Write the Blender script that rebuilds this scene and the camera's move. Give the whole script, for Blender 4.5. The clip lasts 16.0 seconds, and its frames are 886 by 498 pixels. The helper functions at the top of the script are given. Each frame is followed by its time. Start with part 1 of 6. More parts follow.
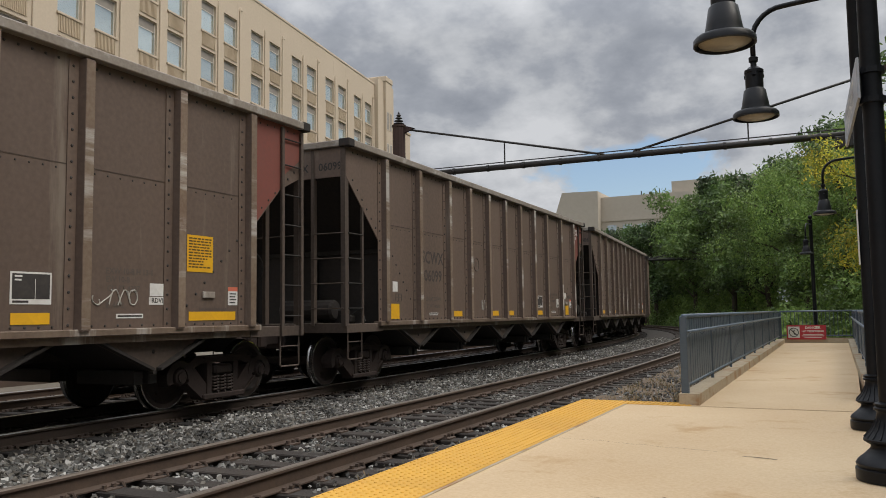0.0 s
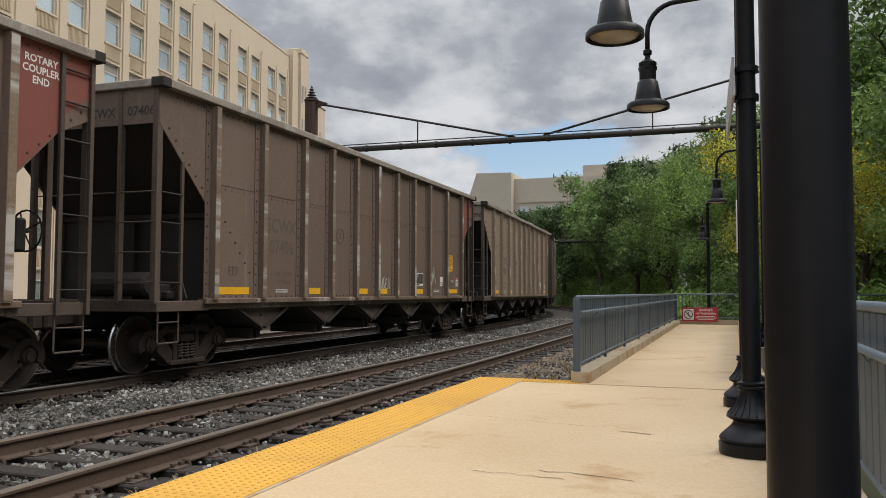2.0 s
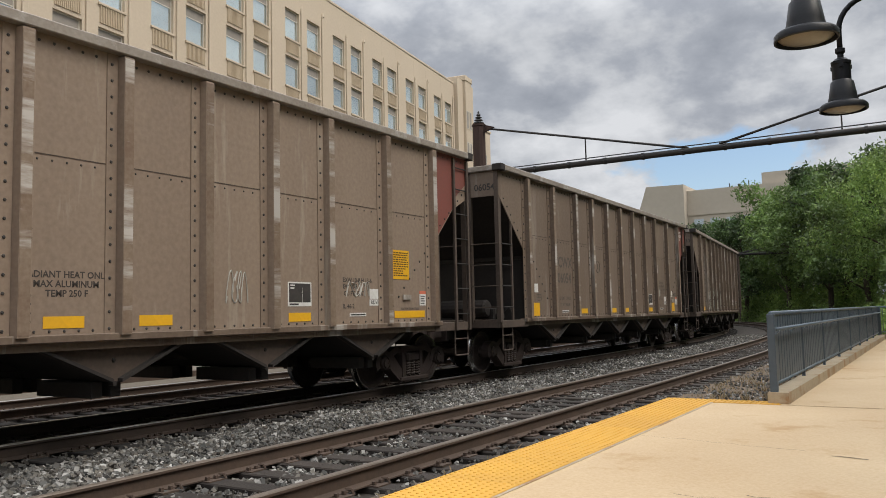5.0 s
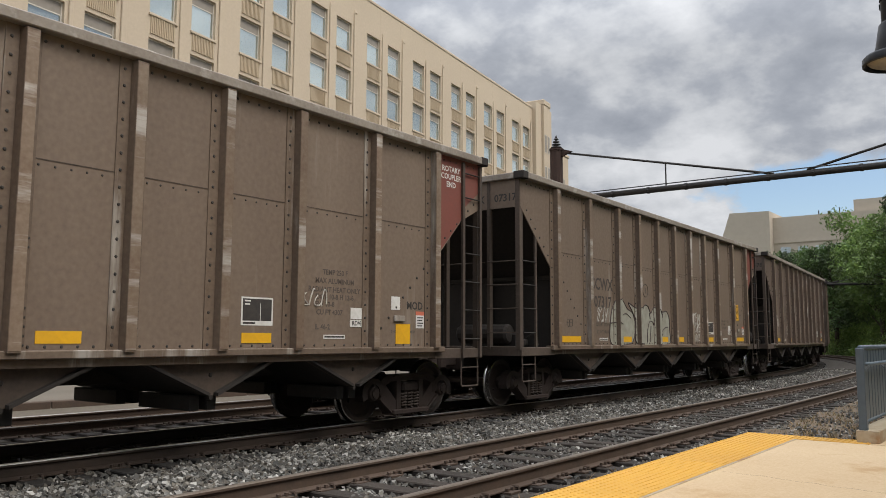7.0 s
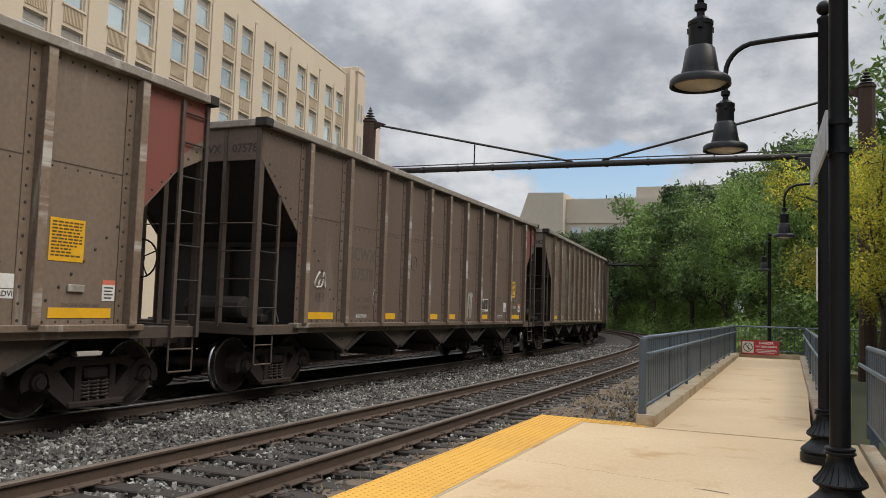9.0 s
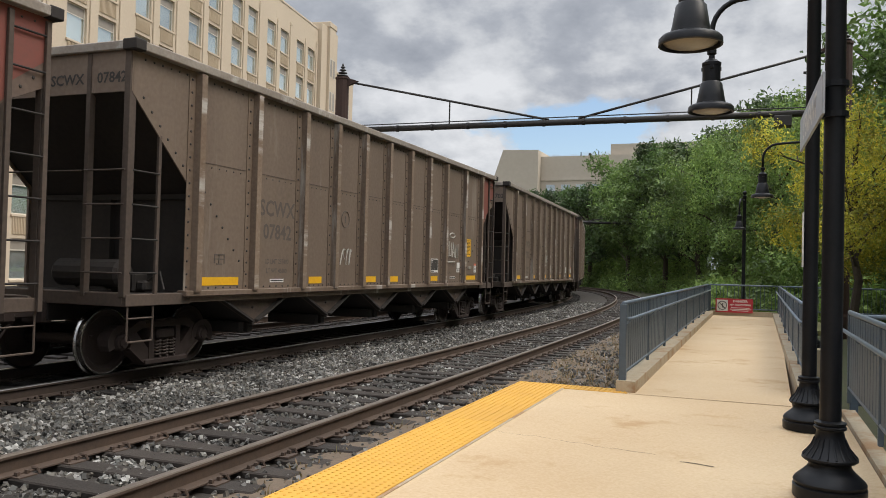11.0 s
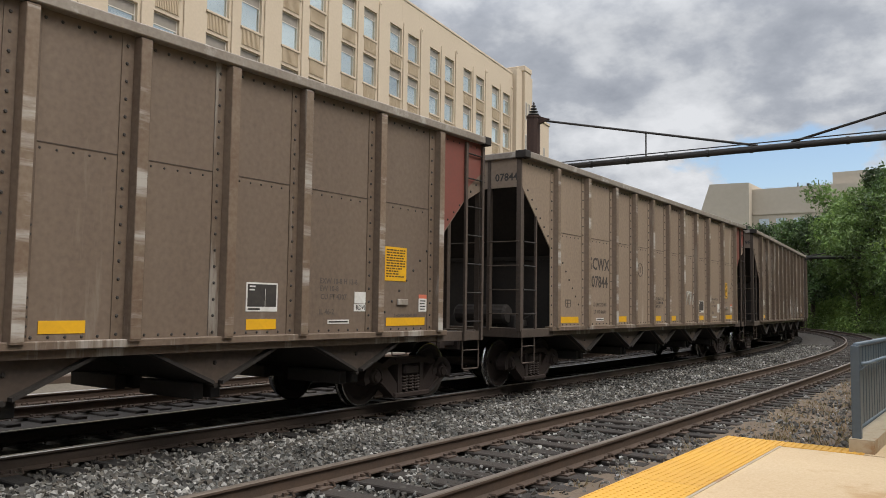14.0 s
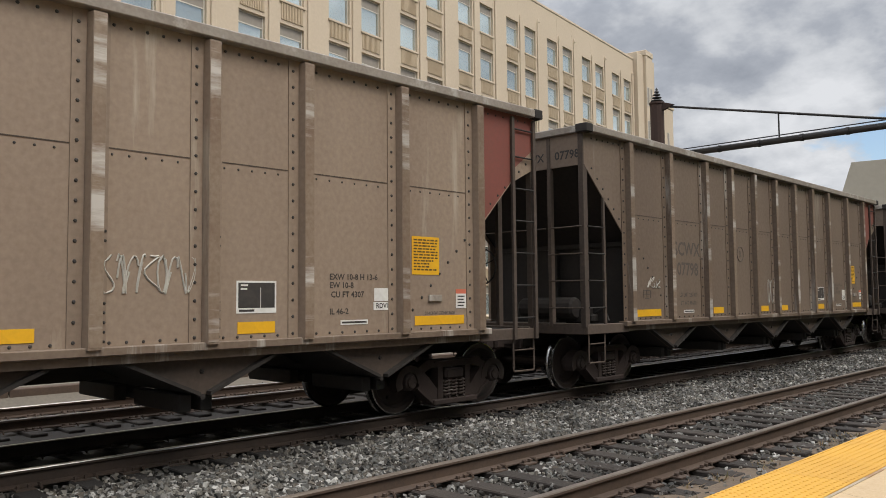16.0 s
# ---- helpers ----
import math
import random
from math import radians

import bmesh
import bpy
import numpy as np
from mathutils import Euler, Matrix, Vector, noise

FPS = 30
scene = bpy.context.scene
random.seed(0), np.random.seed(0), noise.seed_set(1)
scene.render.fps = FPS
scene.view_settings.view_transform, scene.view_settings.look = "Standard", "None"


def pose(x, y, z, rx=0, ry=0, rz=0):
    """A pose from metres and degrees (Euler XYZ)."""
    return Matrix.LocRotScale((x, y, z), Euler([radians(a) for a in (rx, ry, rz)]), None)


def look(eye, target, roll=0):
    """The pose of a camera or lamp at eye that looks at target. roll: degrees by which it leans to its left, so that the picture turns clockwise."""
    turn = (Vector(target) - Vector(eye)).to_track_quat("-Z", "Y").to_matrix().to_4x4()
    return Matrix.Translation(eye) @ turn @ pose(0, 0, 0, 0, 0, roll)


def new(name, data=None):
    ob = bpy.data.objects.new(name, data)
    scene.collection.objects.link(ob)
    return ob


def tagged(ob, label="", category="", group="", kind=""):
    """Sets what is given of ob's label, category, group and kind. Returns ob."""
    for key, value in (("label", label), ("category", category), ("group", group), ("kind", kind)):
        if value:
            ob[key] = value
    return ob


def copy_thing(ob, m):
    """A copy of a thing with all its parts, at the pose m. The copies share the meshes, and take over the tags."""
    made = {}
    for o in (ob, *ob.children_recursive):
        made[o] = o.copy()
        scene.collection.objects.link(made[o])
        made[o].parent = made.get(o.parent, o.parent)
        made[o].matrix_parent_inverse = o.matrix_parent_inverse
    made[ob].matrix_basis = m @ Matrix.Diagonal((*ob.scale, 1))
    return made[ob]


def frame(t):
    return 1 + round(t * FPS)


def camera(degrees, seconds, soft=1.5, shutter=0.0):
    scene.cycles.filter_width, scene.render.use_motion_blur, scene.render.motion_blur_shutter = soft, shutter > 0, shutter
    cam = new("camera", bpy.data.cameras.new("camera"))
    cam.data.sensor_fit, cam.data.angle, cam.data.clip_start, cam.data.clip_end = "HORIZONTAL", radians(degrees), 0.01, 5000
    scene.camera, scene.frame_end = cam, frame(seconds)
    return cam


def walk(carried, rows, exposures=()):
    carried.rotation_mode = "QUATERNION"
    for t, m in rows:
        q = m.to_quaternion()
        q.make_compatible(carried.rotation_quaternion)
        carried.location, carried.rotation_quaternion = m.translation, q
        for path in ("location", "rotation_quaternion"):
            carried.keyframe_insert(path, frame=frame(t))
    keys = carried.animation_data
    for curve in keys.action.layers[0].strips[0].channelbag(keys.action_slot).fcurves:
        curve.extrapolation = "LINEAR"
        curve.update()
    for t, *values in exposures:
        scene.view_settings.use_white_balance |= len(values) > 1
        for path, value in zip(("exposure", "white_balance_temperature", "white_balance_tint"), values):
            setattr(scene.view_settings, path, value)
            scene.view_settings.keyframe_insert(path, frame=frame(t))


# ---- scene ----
cam = camera(57.88, 16.0, soft=0.9)
PATH = [
    (0.0, 4.274, 0.000, 1.279, 94.692, 0.839, 25.846),
    (0.5, 4.358, 0.015, 1.319, 93.726, -2.662, 26.467),
    (1.0, 4.454, -0.044, 1.284, 92.378, -0.235, 20.801),
    (1.5, 4.464, -0.033, 1.286, 91.239, 0.833, 18.801),
    (2.0, 4.450, -0.023, 1.286, 93.071, -0.118, 19.647),
    (2.5, 4.450, -0.022, 1.299, 94.262, -0.246, 20.929),
    (3.0, 4.474, -0.032, 1.306, 94.434, -0.324, 21.854),
    (3.5, 4.466, -0.047, 1.292, 94.224, -0.252, 23.121),
    (4.0, 4.464, -0.042, 1.297, 94.027, 0.247, 25.326),
    (4.5, 4.431, -0.088, 1.319, 94.140, 0.966, 28.577),
    (5.0, 4.364, -0.157, 1.298, 94.644, 1.262, 31.750),
    (5.2, 4.370, -0.127, 1.299, 94.869, 1.215, 33.035),
    (7.3, 4.394, -0.134, 1.304, 96.583, -0.320, 37.091),
    (7.5, 4.386, -0.087, 1.280, 96.725, -0.500, 36.867),
    (8.0, 4.376, -0.063, 1.284, 97.210, -0.495, 36.851),
    (8.5, 4.279, -0.006, 1.309, 97.381, -0.291, 34.690),
    (8.7, 4.265, 0.036, 1.383, 95.510, -0.600, 30.030),
    (8.8, 4.268, 0.058, 1.418, 94.070, -1.700, 25.190),
    (9.0, 4.244, -0.055, 1.506, 94.230, -1.854, 23.048),
    (9.2, 4.246, -0.204, 1.589, 93.673, 0.174, 22.881),
    (11.3, 4.089, 0.276, 1.609, 91.131, -1.539, 21.161),
    (11.5, 4.075, 0.324, 1.580, 91.278, -0.550, 20.698),
    (12.0, 4.017, 0.564, 1.609, 91.988, 2.017, 19.995),
    (12.5, 4.007, 0.738, 1.573, 92.091, 0.557, 22.597),
    (13.0, 4.054, 0.919, 1.594, 94.219, -0.146, 26.972),
    (13.5, 4.067, 0.948, 1.596, 94.606, -0.104, 32.343),
    (14.0, 3.992, 1.027, 1.561, 94.019, -0.803, 35.642),
    (14.5, 4.024, 0.955, 1.554, 93.396, -0.599, 36.376),
    (15.0, 4.073, 0.894, 1.583, 93.120, -0.052, 37.693),
    (15.5, 4.079, 0.896, 1.570, 93.169, 0.441, 40.387),
    (16.0, 4.064, 0.838, 1.592, 93.549, 0.553, 44.499),
]
walk(cam, [(row[0], pose(*row[1:])) for row in PATH], [(0.0, -0.22), (0.5, -0.08), (1.5, 0.0), (2.0, -0.06), (3.5, -0.02), (5.0, 0.0), (8.0, 0.0), (9.0, -0.02), (11.3, 0.12), (12.5, 0.05), (14.5, 0.08), (16.0, 0.06)])

# ---- light ----
SUN_AZ, SUN_EL = 76.0, 56.0
world = bpy.data.worlds.new("sky")
scene.world = world
world.use_nodes = True


def build_sky():
    nt = world.node_tree
    nt.nodes.clear()
    N, L = nt.nodes.new, nt.links.new
    out, bg = N("ShaderNodeOutputWorld"), N("ShaderNodeBackground")
    sky = N("ShaderNodeTexSky")
    sky.sky_type, sky.sun_disc = "NISHITA", False
    sky.sun_elevation, sky.sun_rotation = radians(SUN_EL), radians(SUN_AZ)
    tc, sep = N("ShaderNodeTexCoord"), N("ShaderNodeSeparateXYZ")
    L(tc.outputs["Generated"], sep.inputs[0])
    zc = N("ShaderNodeMath"); zc.operation = "MAXIMUM"; zc.inputs[1].default_value = 0.0
    L(sep.outputs["Z"], zc.inputs[0])
    za = N("ShaderNodeMath"); za.operation = "ADD"; za.inputs[1].default_value = 0.40
    L(zc.outputs[0], za.inputs[0])
    dx, dy = N("ShaderNodeMath"), N("ShaderNodeMath")
    dx.operation = dy.operation = "DIVIDE"
    L(sep.outputs["X"], dx.inputs[0]); L(za.outputs[0], dx.inputs[1])
    L(sep.outputs["Y"], dy.inputs[0]); L(za.outputs[0], dy.inputs[1])
    com = N("ShaderNodeCombineXYZ")
    L(dx.outputs[0], com.inputs[0]); L(dy.outputs[0], com.inputs[1])
    com.inputs[2].default_value = 3.7

    def tex(scale, detail, rough, dist=0.0, shift=(0, 0, 0)):
        mp = N("ShaderNodeMapping"); mp.inputs["Location"].default_value = shift
        L(com.outputs[0], mp.inputs[0])
        n = N("ShaderNodeTexNoise")
        n.inputs["Scale"].default_value, n.inputs["Detail"].default_value = scale, detail
        n.inputs["Roughness"].default_value, n.inputs["Distortion"].default_value = rough, dist
        L(mp.outputs[0], n.inputs["Vector"])
        return n.outputs["Fac"]

    # cloud bodies: grey bellies, bright tops
    shade = N("ShaderNodeValToRGB")
    e = shade.color_ramp.elements
    e[0].position, e[0].color = 0.34, (0.27, 0.295, 0.345, 1)
    e[1].position, e[1].color = 0.62, (0.72, 0.735, 0.765, 1)
    m = e.new(0.46); m.color = (0.40, 0.425, 0.475, 1)
    m = e.new(0.53); m.color = (0.565, 0.585, 0.62, 1)
    # broad banks with smaller puffs on them
    banks, puffs, both = tex(2.2, 8, 0.56, 0.0, (5.0, 1.3, 0)), tex(6.5, 8, 0.57, 0.0, (1.0, 4.3, 0)), N("ShaderNodeMix")
    both.inputs[0].default_value = 0.50
    L(banks, both.inputs[2]); L(puffs, both.inputs[3]); L(both.outputs[0], shade.inputs[0])
    # brighter towards the zenith as an overcast sky is
    g = N("ShaderNodeMapRange"); g.inputs["From Min"].default_value, g.inputs["From Max"].default_value = 0.33, 0.95
    g.inputs["To Min"].default_value, g.inputs["To Max"].default_value = 1.0, 3.9
    L(zc.outputs[0], g.inputs["Value"])
    mul = N("ShaderNodeVectorMath"); mul.operation = "SCALE"
    L(shade.outputs[0], mul.inputs[0]); L(g.outputs[0], mul.inputs["Scale"])
    # breaks of blue
    gap = N("ShaderNodeValToRGB")
    gap.color_ramp.elements[0].position, gap.color_ramp.elements[1].position = 0.23, 0.33
    off = N("ShaderNodeVectorMath"); off.operation = "SUBTRACT"; off.inputs[1].default_value = (-0.19, 0.965, 0.170)
    stretch = N("ShaderNodeVectorMath"); stretch.operation = "MULTIPLY"; stretch.inputs[1].default_value = (2.3, 1.0, 8.0)
    far = N("ShaderNodeVectorMath"); far.operation = "LENGTH"
    L(tc.outputs["Generated"], off.inputs[0]); L(off.outputs[0], stretch.inputs[0]); L(stretch.outputs[0], far.inputs[0])
    rag = N("ShaderNodeMath"); rag.operation = "MULTIPLY_ADD"; rag.inputs[1].default_value = 0.9
    less = N("ShaderNodeMath"); less.operation = "SUBTRACT"; less.inputs[1].default_value = 0.42
    L(tex(4.2, 6, 0.6, 0.3, (2.1, 7.7, 0)), rag.inputs[0]); L(far.outputs["Value"], rag.inputs[2]); L(rag.outputs[0], less.inputs[0])
    L(less.outputs[0], gap.inputs[0])
    blue = N("ShaderNodeVectorMath"); blue.operation = "SCALE"; blue.inputs["Scale"].default_value = 0.15
    L(sky.outputs[0], blue.inputs[0])
    mix = N("ShaderNodeMix"); mix.data_type = "RGBA"
    L(gap.outputs[0], mix.inputs[0]); L(blue.outputs[0], mix.inputs[6]); L(mul.outputs[0], mix.inputs[7])
    L(mix.outputs[2], bg.inputs["Color"])
    bg.inputs["Strength"].default_value = 1.0
    L(bg.outputs[0], out.inputs[0])


build_sky()
sun = new("sun", bpy.data.lights.new("sun", "SUN"))
sun.data.energy, sun.data.angle, sun.data.color = 2.2, radians(28), (1.0, 0.915, 0.80)
sun.matrix_world = look((0, 0, 60), (-30.0 * math.sin(radians(SUN_AZ)), -30.0 * math.cos(radians(SUN_AZ)), 60 - 30 * math.tan(radians(SUN_EL))))


# ---- materials ----


def mat(name, base, alt=None, rough=0.7, metal=0.0, grain=12.0, stain=0.8, bump=0.0, bump_scale=60.0, amount=0.6, random_tint=0.0, spec=0.5, streak=False, coords="Object", wear=None):
    """A surface with fine grain and large stains between two colours, and a fine relief."""
    m = bpy.data.materials.new(name)
    m.use_nodes = True
    nt = m.node_tree
    N, L = nt.nodes.new, nt.links.new
    b = nt.nodes["Principled BSDF"]
    b.inputs["Roughness"].default_value, b.inputs["Metallic"].default_value = rough, metal
    b.inputs["Specular IOR Level"].default_value = spec
    alt = alt or tuple(c * 0.72 for c in base)
    tc = N("ShaderNodeTexCoord")
    mp = N("ShaderNodeMapping")
    L(tc.outputs[coords], mp.inputs[0])
    if streak:
        mp.inputs["Scale"].default_value = (0.12, 0.12, 1) if streak == "bands" else (1, 1, 0.12)
    if random_tint:
        own, apart = N("ShaderNodeObjectInfo"), N("ShaderNodeMath")
        apart.operation, apart.inputs[1].default_value = "MULTIPLY", 53.0
        L(own.outputs["Random"], apart.inputs[0]); L(apart.outputs[0], mp.inputs["Location"])
    n1, n2 = N("ShaderNodeTexNoise"), N("ShaderNodeTexNoise")
    n1.inputs["Scale"].default_value, n1.inputs["Detail"].default_value = stain, 6
    n2.inputs["Scale"].default_value, n2.inputs["Detail"].default_value = grain, 4
    L(mp.outputs[0], n1.inputs["Vector"]); L(tc.outputs[coords], n2.inputs["Vector"])
    add = N("ShaderNodeMath"); add.operation = "MULTIPLY_ADD"; add.inputs[1].default_value = 0.55
    sc = N("ShaderNodeMath"); sc.operation = "MULTIPLY"; sc.inputs[1].default_value = 0.45
    L(n2.outputs["Fac"], sc.inputs[0]); L(n1.outputs["Fac"], add.inputs[0]); L(sc.outputs[0], add.inputs[2])
    r = N("ShaderNodeMapRange"); r.inputs["From Min"].default_value, r.inputs["From Max"].default_value = 0.36, 0.64
    r.inputs["To Max"].default_value = amount
    L(add.outputs[0], r.inputs["Value"])
    mix = N("ShaderNodeMix"); mix.data_type = "RGBA"
    mix.inputs[6].default_value, mix.inputs[7].default_value = (*base, 1), (*alt, 1)
    L(r.outputs[0], mix.inputs[0])
    col = mix.outputs[2]
    if wear:
        # scuffs, rust or dirt with ragged edges: colour, size, cover
        n4, wr, wm = N("ShaderNodeTexNoise"), N("ShaderNodeMapRange"), N("ShaderNodeMix")
        n4.inputs["Scale"].default_value, n4.inputs["Detail"].default_value, n4.inputs["Roughness"].default_value = wear[1], 8, 0.66
        L(mp.outputs[0], n4.inputs["Vector"]); L(n4.outputs["Fac"], wr.inputs["Value"])
        wr.inputs["From Min"].default_value, wr.inputs["From Max"].default_value, wr.inputs["To Max"].default_value = wear[2], wear[2] + 0.09, 0.85
        wm.data_type = "RGBA"; wm.inputs[7].default_value = (*wear[0], 1)
        L(wr.outputs[0], wm.inputs[0]); L(col, wm.inputs[6])
        col = wm.outputs[2]
    if random_tint:
        oi, hs = N("ShaderNodeObjectInfo"), N("ShaderNodeHueSaturation")
        rr = N("ShaderNodeMapRange"); rr.inputs["To Min"].default_value, rr.inputs["To Max"].default_value = 1 - random_tint, 1 + random_tint
        L(oi.outputs["Random"], rr.inputs["Value"]); L(rr.outputs[0], hs.inputs["Value"]); L(col, hs.inputs["Color"])
        col = hs.outputs[0]
    L(col, b.inputs["Base Color"])
    if bump:
        n3, bp = N("ShaderNodeTexNoise"), N("ShaderNodeBump")
        n3.inputs["Scale"].default_value, n3.inputs["Detail"].default_value = bump_scale, 4
        bp.inputs["Strength"].default_value, bp.inputs["Distance"].default_value = bump, 0.01
        L(tc.outputs[coords], n3.inputs["Vector"]); L(n3.outputs["Fac"], bp.inputs["Height"]); L(bp.outputs[0], b.inputs["Normal"])
    return m


def island_mat(name, colours, rough=0.85, translucent=0.0, patch=None):
    """A stuff material whose loose pieces each take a colour of their own."""
    m = bpy.data.materials.new(name)
    m.use_nodes = True
    nt = m.node_tree
    N, L = nt.nodes.new, nt.links.new
    b = nt.nodes["Principled BSDF"]
    b.inputs["Roughness"].default_value = rough
    geo, ramp = N("ShaderNodeNewGeometry"), N("ShaderNodeValToRGB")
    L(geo.outputs["Random Per Island"], ramp.inputs[0])
    e = ramp.color_ramp.elements
    e[0].color, e[1].color = (*colours[0], 1), (*colours[-1], 1)
    for i, c in enumerate(colours[1:-1], 1):
        e.new(i / (len(colours) - 1)).color = (*c, 1)
    col = ramp.outputs[0]
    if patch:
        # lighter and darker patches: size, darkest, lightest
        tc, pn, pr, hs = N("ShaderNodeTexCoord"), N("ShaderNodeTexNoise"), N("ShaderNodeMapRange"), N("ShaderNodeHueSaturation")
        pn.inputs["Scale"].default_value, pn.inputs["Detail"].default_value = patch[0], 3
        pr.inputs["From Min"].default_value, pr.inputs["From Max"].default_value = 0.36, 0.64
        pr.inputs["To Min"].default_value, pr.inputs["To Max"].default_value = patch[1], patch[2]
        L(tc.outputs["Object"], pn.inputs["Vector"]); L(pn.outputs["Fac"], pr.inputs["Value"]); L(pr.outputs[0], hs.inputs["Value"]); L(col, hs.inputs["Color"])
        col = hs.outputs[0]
    L(col, b.inputs["Base Color"])
    if translucent:
        tr, ms = N("ShaderNodeBsdfTranslucent"), N("ShaderNodeMixShader")
        L(col, tr.inputs["Color"])
        ms.inputs[0].default_value = translucent
        L(b.outputs[0], ms.inputs[1]); L(tr.outputs[0], ms.inputs[2])
        L(ms.outputs[0], nt.nodes["Material Output"].inputs["Surface"])
    return m


CONCRETE = mat("platform_concrete", (0.62, 0.475, 0.30), (0.51, 0.355, 0.20), 0.85, grain=45, stain=0.55, bump=0.35, bump_scale=140, amount=0.9, wear=((0.44, 0.275, 0.13), 0.9, 0.575))
KERB = mat("kerb_concrete", (0.46, 0.38, 0.27), (0.30, 0.25, 0.17), 0.9, grain=25, stain=2.0, bump=0.3, bump_scale=90, wear=((0.33, 0.19, 0.09), 1.6, 0.52))
TACTILE = mat("tactile_yellow", (0.66, 0.36, 0.045), (0.54, 0.29, 0.05), 0.7, grain=40, stain=1.2, bump=0.1, amount=0.7, random_tint=0.05)
FENCE = mat("fence_paint", (0.082, 0.108, 0.134), (0.060, 0.082, 0.105), 0.5, grain=18, stain=1.5, amount=0.7)
RAILPAINT = mat("rail_paint", (0.14, 0.18, 0.22), (0.08, 0.11, 0.14), 0.42, grain=30, stain=3, amount=0.8)
BLACK = mat("black_paint", (0.006, 0.007, 0.009), (0.012, 0.012, 0.014), 0.40, spec=0.22, grain=30, stain=4, bump=0.05, amount=0.8)
LAMPGLASS = mat("lamp_lens", (0.24, 0.21, 0.16), (0.16, 0.14, 0.10), 0.3, grain=30, stain=10)
RUST = mat("rail_rust", (0.085, 0.055, 0.038), (0.045, 0.032, 0.025), 0.85, grain=30, stain=3, bump=0.3, bump_scale=80)
RAILTOP = mat("rail_head", (0.20, 0.165, 0.135), (0.10, 0.08, 0.065), 0.55, metal=0.5, grain=40, stain=2)
SHINYRAIL = mat("polished_rail_head", (0.34, 0.33, 0.32), (0.2, 0.19, 0.18), 0.33, metal=1.0, grain=40, stain=2)
TIE = mat("tie_wood", (0.038, 0.030, 0.024), (0.020, 0.016, 0.014), 0.95, grain=35, stain=5, bump=0.6, bump_scale=50, random_tint=0.35)
# ties and rails below the train, its shadow put into their colour
SHADETIE = mat("coal_dusted_tie", (0.014, 0.012, 0.011), (0.008, 0.007, 0.007), 0.95, grain=35, stain=5, bump=0.6, bump_scale=50, random_tint=0.3)
SHADERAIL = mat("coal_dusted_rail", (0.050, 0.033, 0.024), (0.026, 0.019, 0.015), 0.85, grain=30, stain=3, bump=0.3, bump_scale=80)
BED = mat("ballast_bed", (0.042, 0.035, 0.029), (0.020, 0.017, 0.014), 0.95, grain=22, stain=0.8, bump=0.9, bump_scale=25)
STONES = island_mat("ballast_stone", [(0.022, 0.02, 0.018), (0.129, 0.129, 0.12), (0.053, 0.047, 0.04), (0.38, 0.37, 0.345), (0.039, 0.034, 0.029), (0.159, 0.148, 0.127), (0.073, 0.06, 0.047)], 0.9, patch=(0.7, 0.55, 1.25))
# ballast below the train, blackened to stand for the shadow there
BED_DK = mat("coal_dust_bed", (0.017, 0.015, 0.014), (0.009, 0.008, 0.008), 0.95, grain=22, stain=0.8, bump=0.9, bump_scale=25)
DIRT = mat("dirt", (0.155, 0.115, 0.080), (0.075, 0.054, 0.038), 0.95, grain=15, stain=0.7, bump=0.7, bump_scale=30)
GROUND = mat("grassy_ground", (0.055, 0.065, 0.025), (0.10, 0.085, 0.05), 0.95, grain=8, stain=0.25, bump=0.5, bump_scale=12)
LAWN = mat("dry_lawn", (0.22, 0.22, 0.09), (0.30, 0.25, 0.14), 0.95, grain=14, stain=0.6, bump=0.6, bump_scale=30)
PALE = mat("pale_gravel", (0.15, 0.13, 0.105), (0.09, 0.08, 0.065), 0.95, grain=18, stain=0.5, bump=0.6, bump_scale=22)
DRYGRASS = island_mat("dry_grass", [(0.20, 0.13, 0.07), (0.28, 0.20, 0.11), (0.12, 0.11, 0.05), (0.17, 0.11, 0.06)], 0.9, 0.25)
CARPAINT = mat("car_brown", (0.196, 0.146, 0.108), (0.138, 0.098, 0.072), 0.62, grain=16, stain=0.7, bump=0.06, bump_scale=9, amount=0.95, random_tint=0.10, streak=True, wear=((0.275, 0.23, 0.185), 1.5, 0.60))
CARRIB = mat("car_rib", (0.170, 0.125, 0.090), (0.105, 0.070, 0.048), 0.62, grain=18, stain=1.8, amount=0.9, random_tint=0.10, streak=True, wear=((0.37, 0.34, 0.30), 1.7, 0.565))
WORN = mat("worn_rib_face", (0.235, 0.180, 0.130), (0.155, 0.100, 0.066), 0.55, grain=18, stain=1.6, amount=1.0, streak="bands", random_tint=0.12, wear=((0.50, 0.47, 0.43), 1.7, 0.525))
CHORD = mat("car_top_chord", (0.30, 0.265, 0.225), (0.20, 0.165, 0.135), 0.6, grain=22, stain=1.4, amount=0.9, wear=((0.43, 0.40, 0.36), 1.6, 0.55))
# darker and lighter browns for some of the cars
DARKCAR = mat("car_dark_brown", (0.146, 0.102, 0.078), (0.100, 0.069, 0.053), 0.62, grain=16, stain=0.7, bump=0.06, bump_scale=9, amount=0.95, random_tint=0.10, streak=True, wear=((0.21, 0.17, 0.135), 1.5, 0.60))
PALECAR = mat("car_faded_brown", (0.288, 0.218, 0.160), (0.210, 0.153, 0.112), 0.62, grain=16, stain=0.7, bump=0.06, bump_scale=9, amount=0.95, random_tint=0.10, streak=True, wear=((0.39, 0.335, 0.265), 1.5, 0.60))
CARRED = mat("car_red", (0.215, 0.060, 0.045), (0.165, 0.060, 0.045), 0.65, grain=16, stain=0.9, amount=0.8)
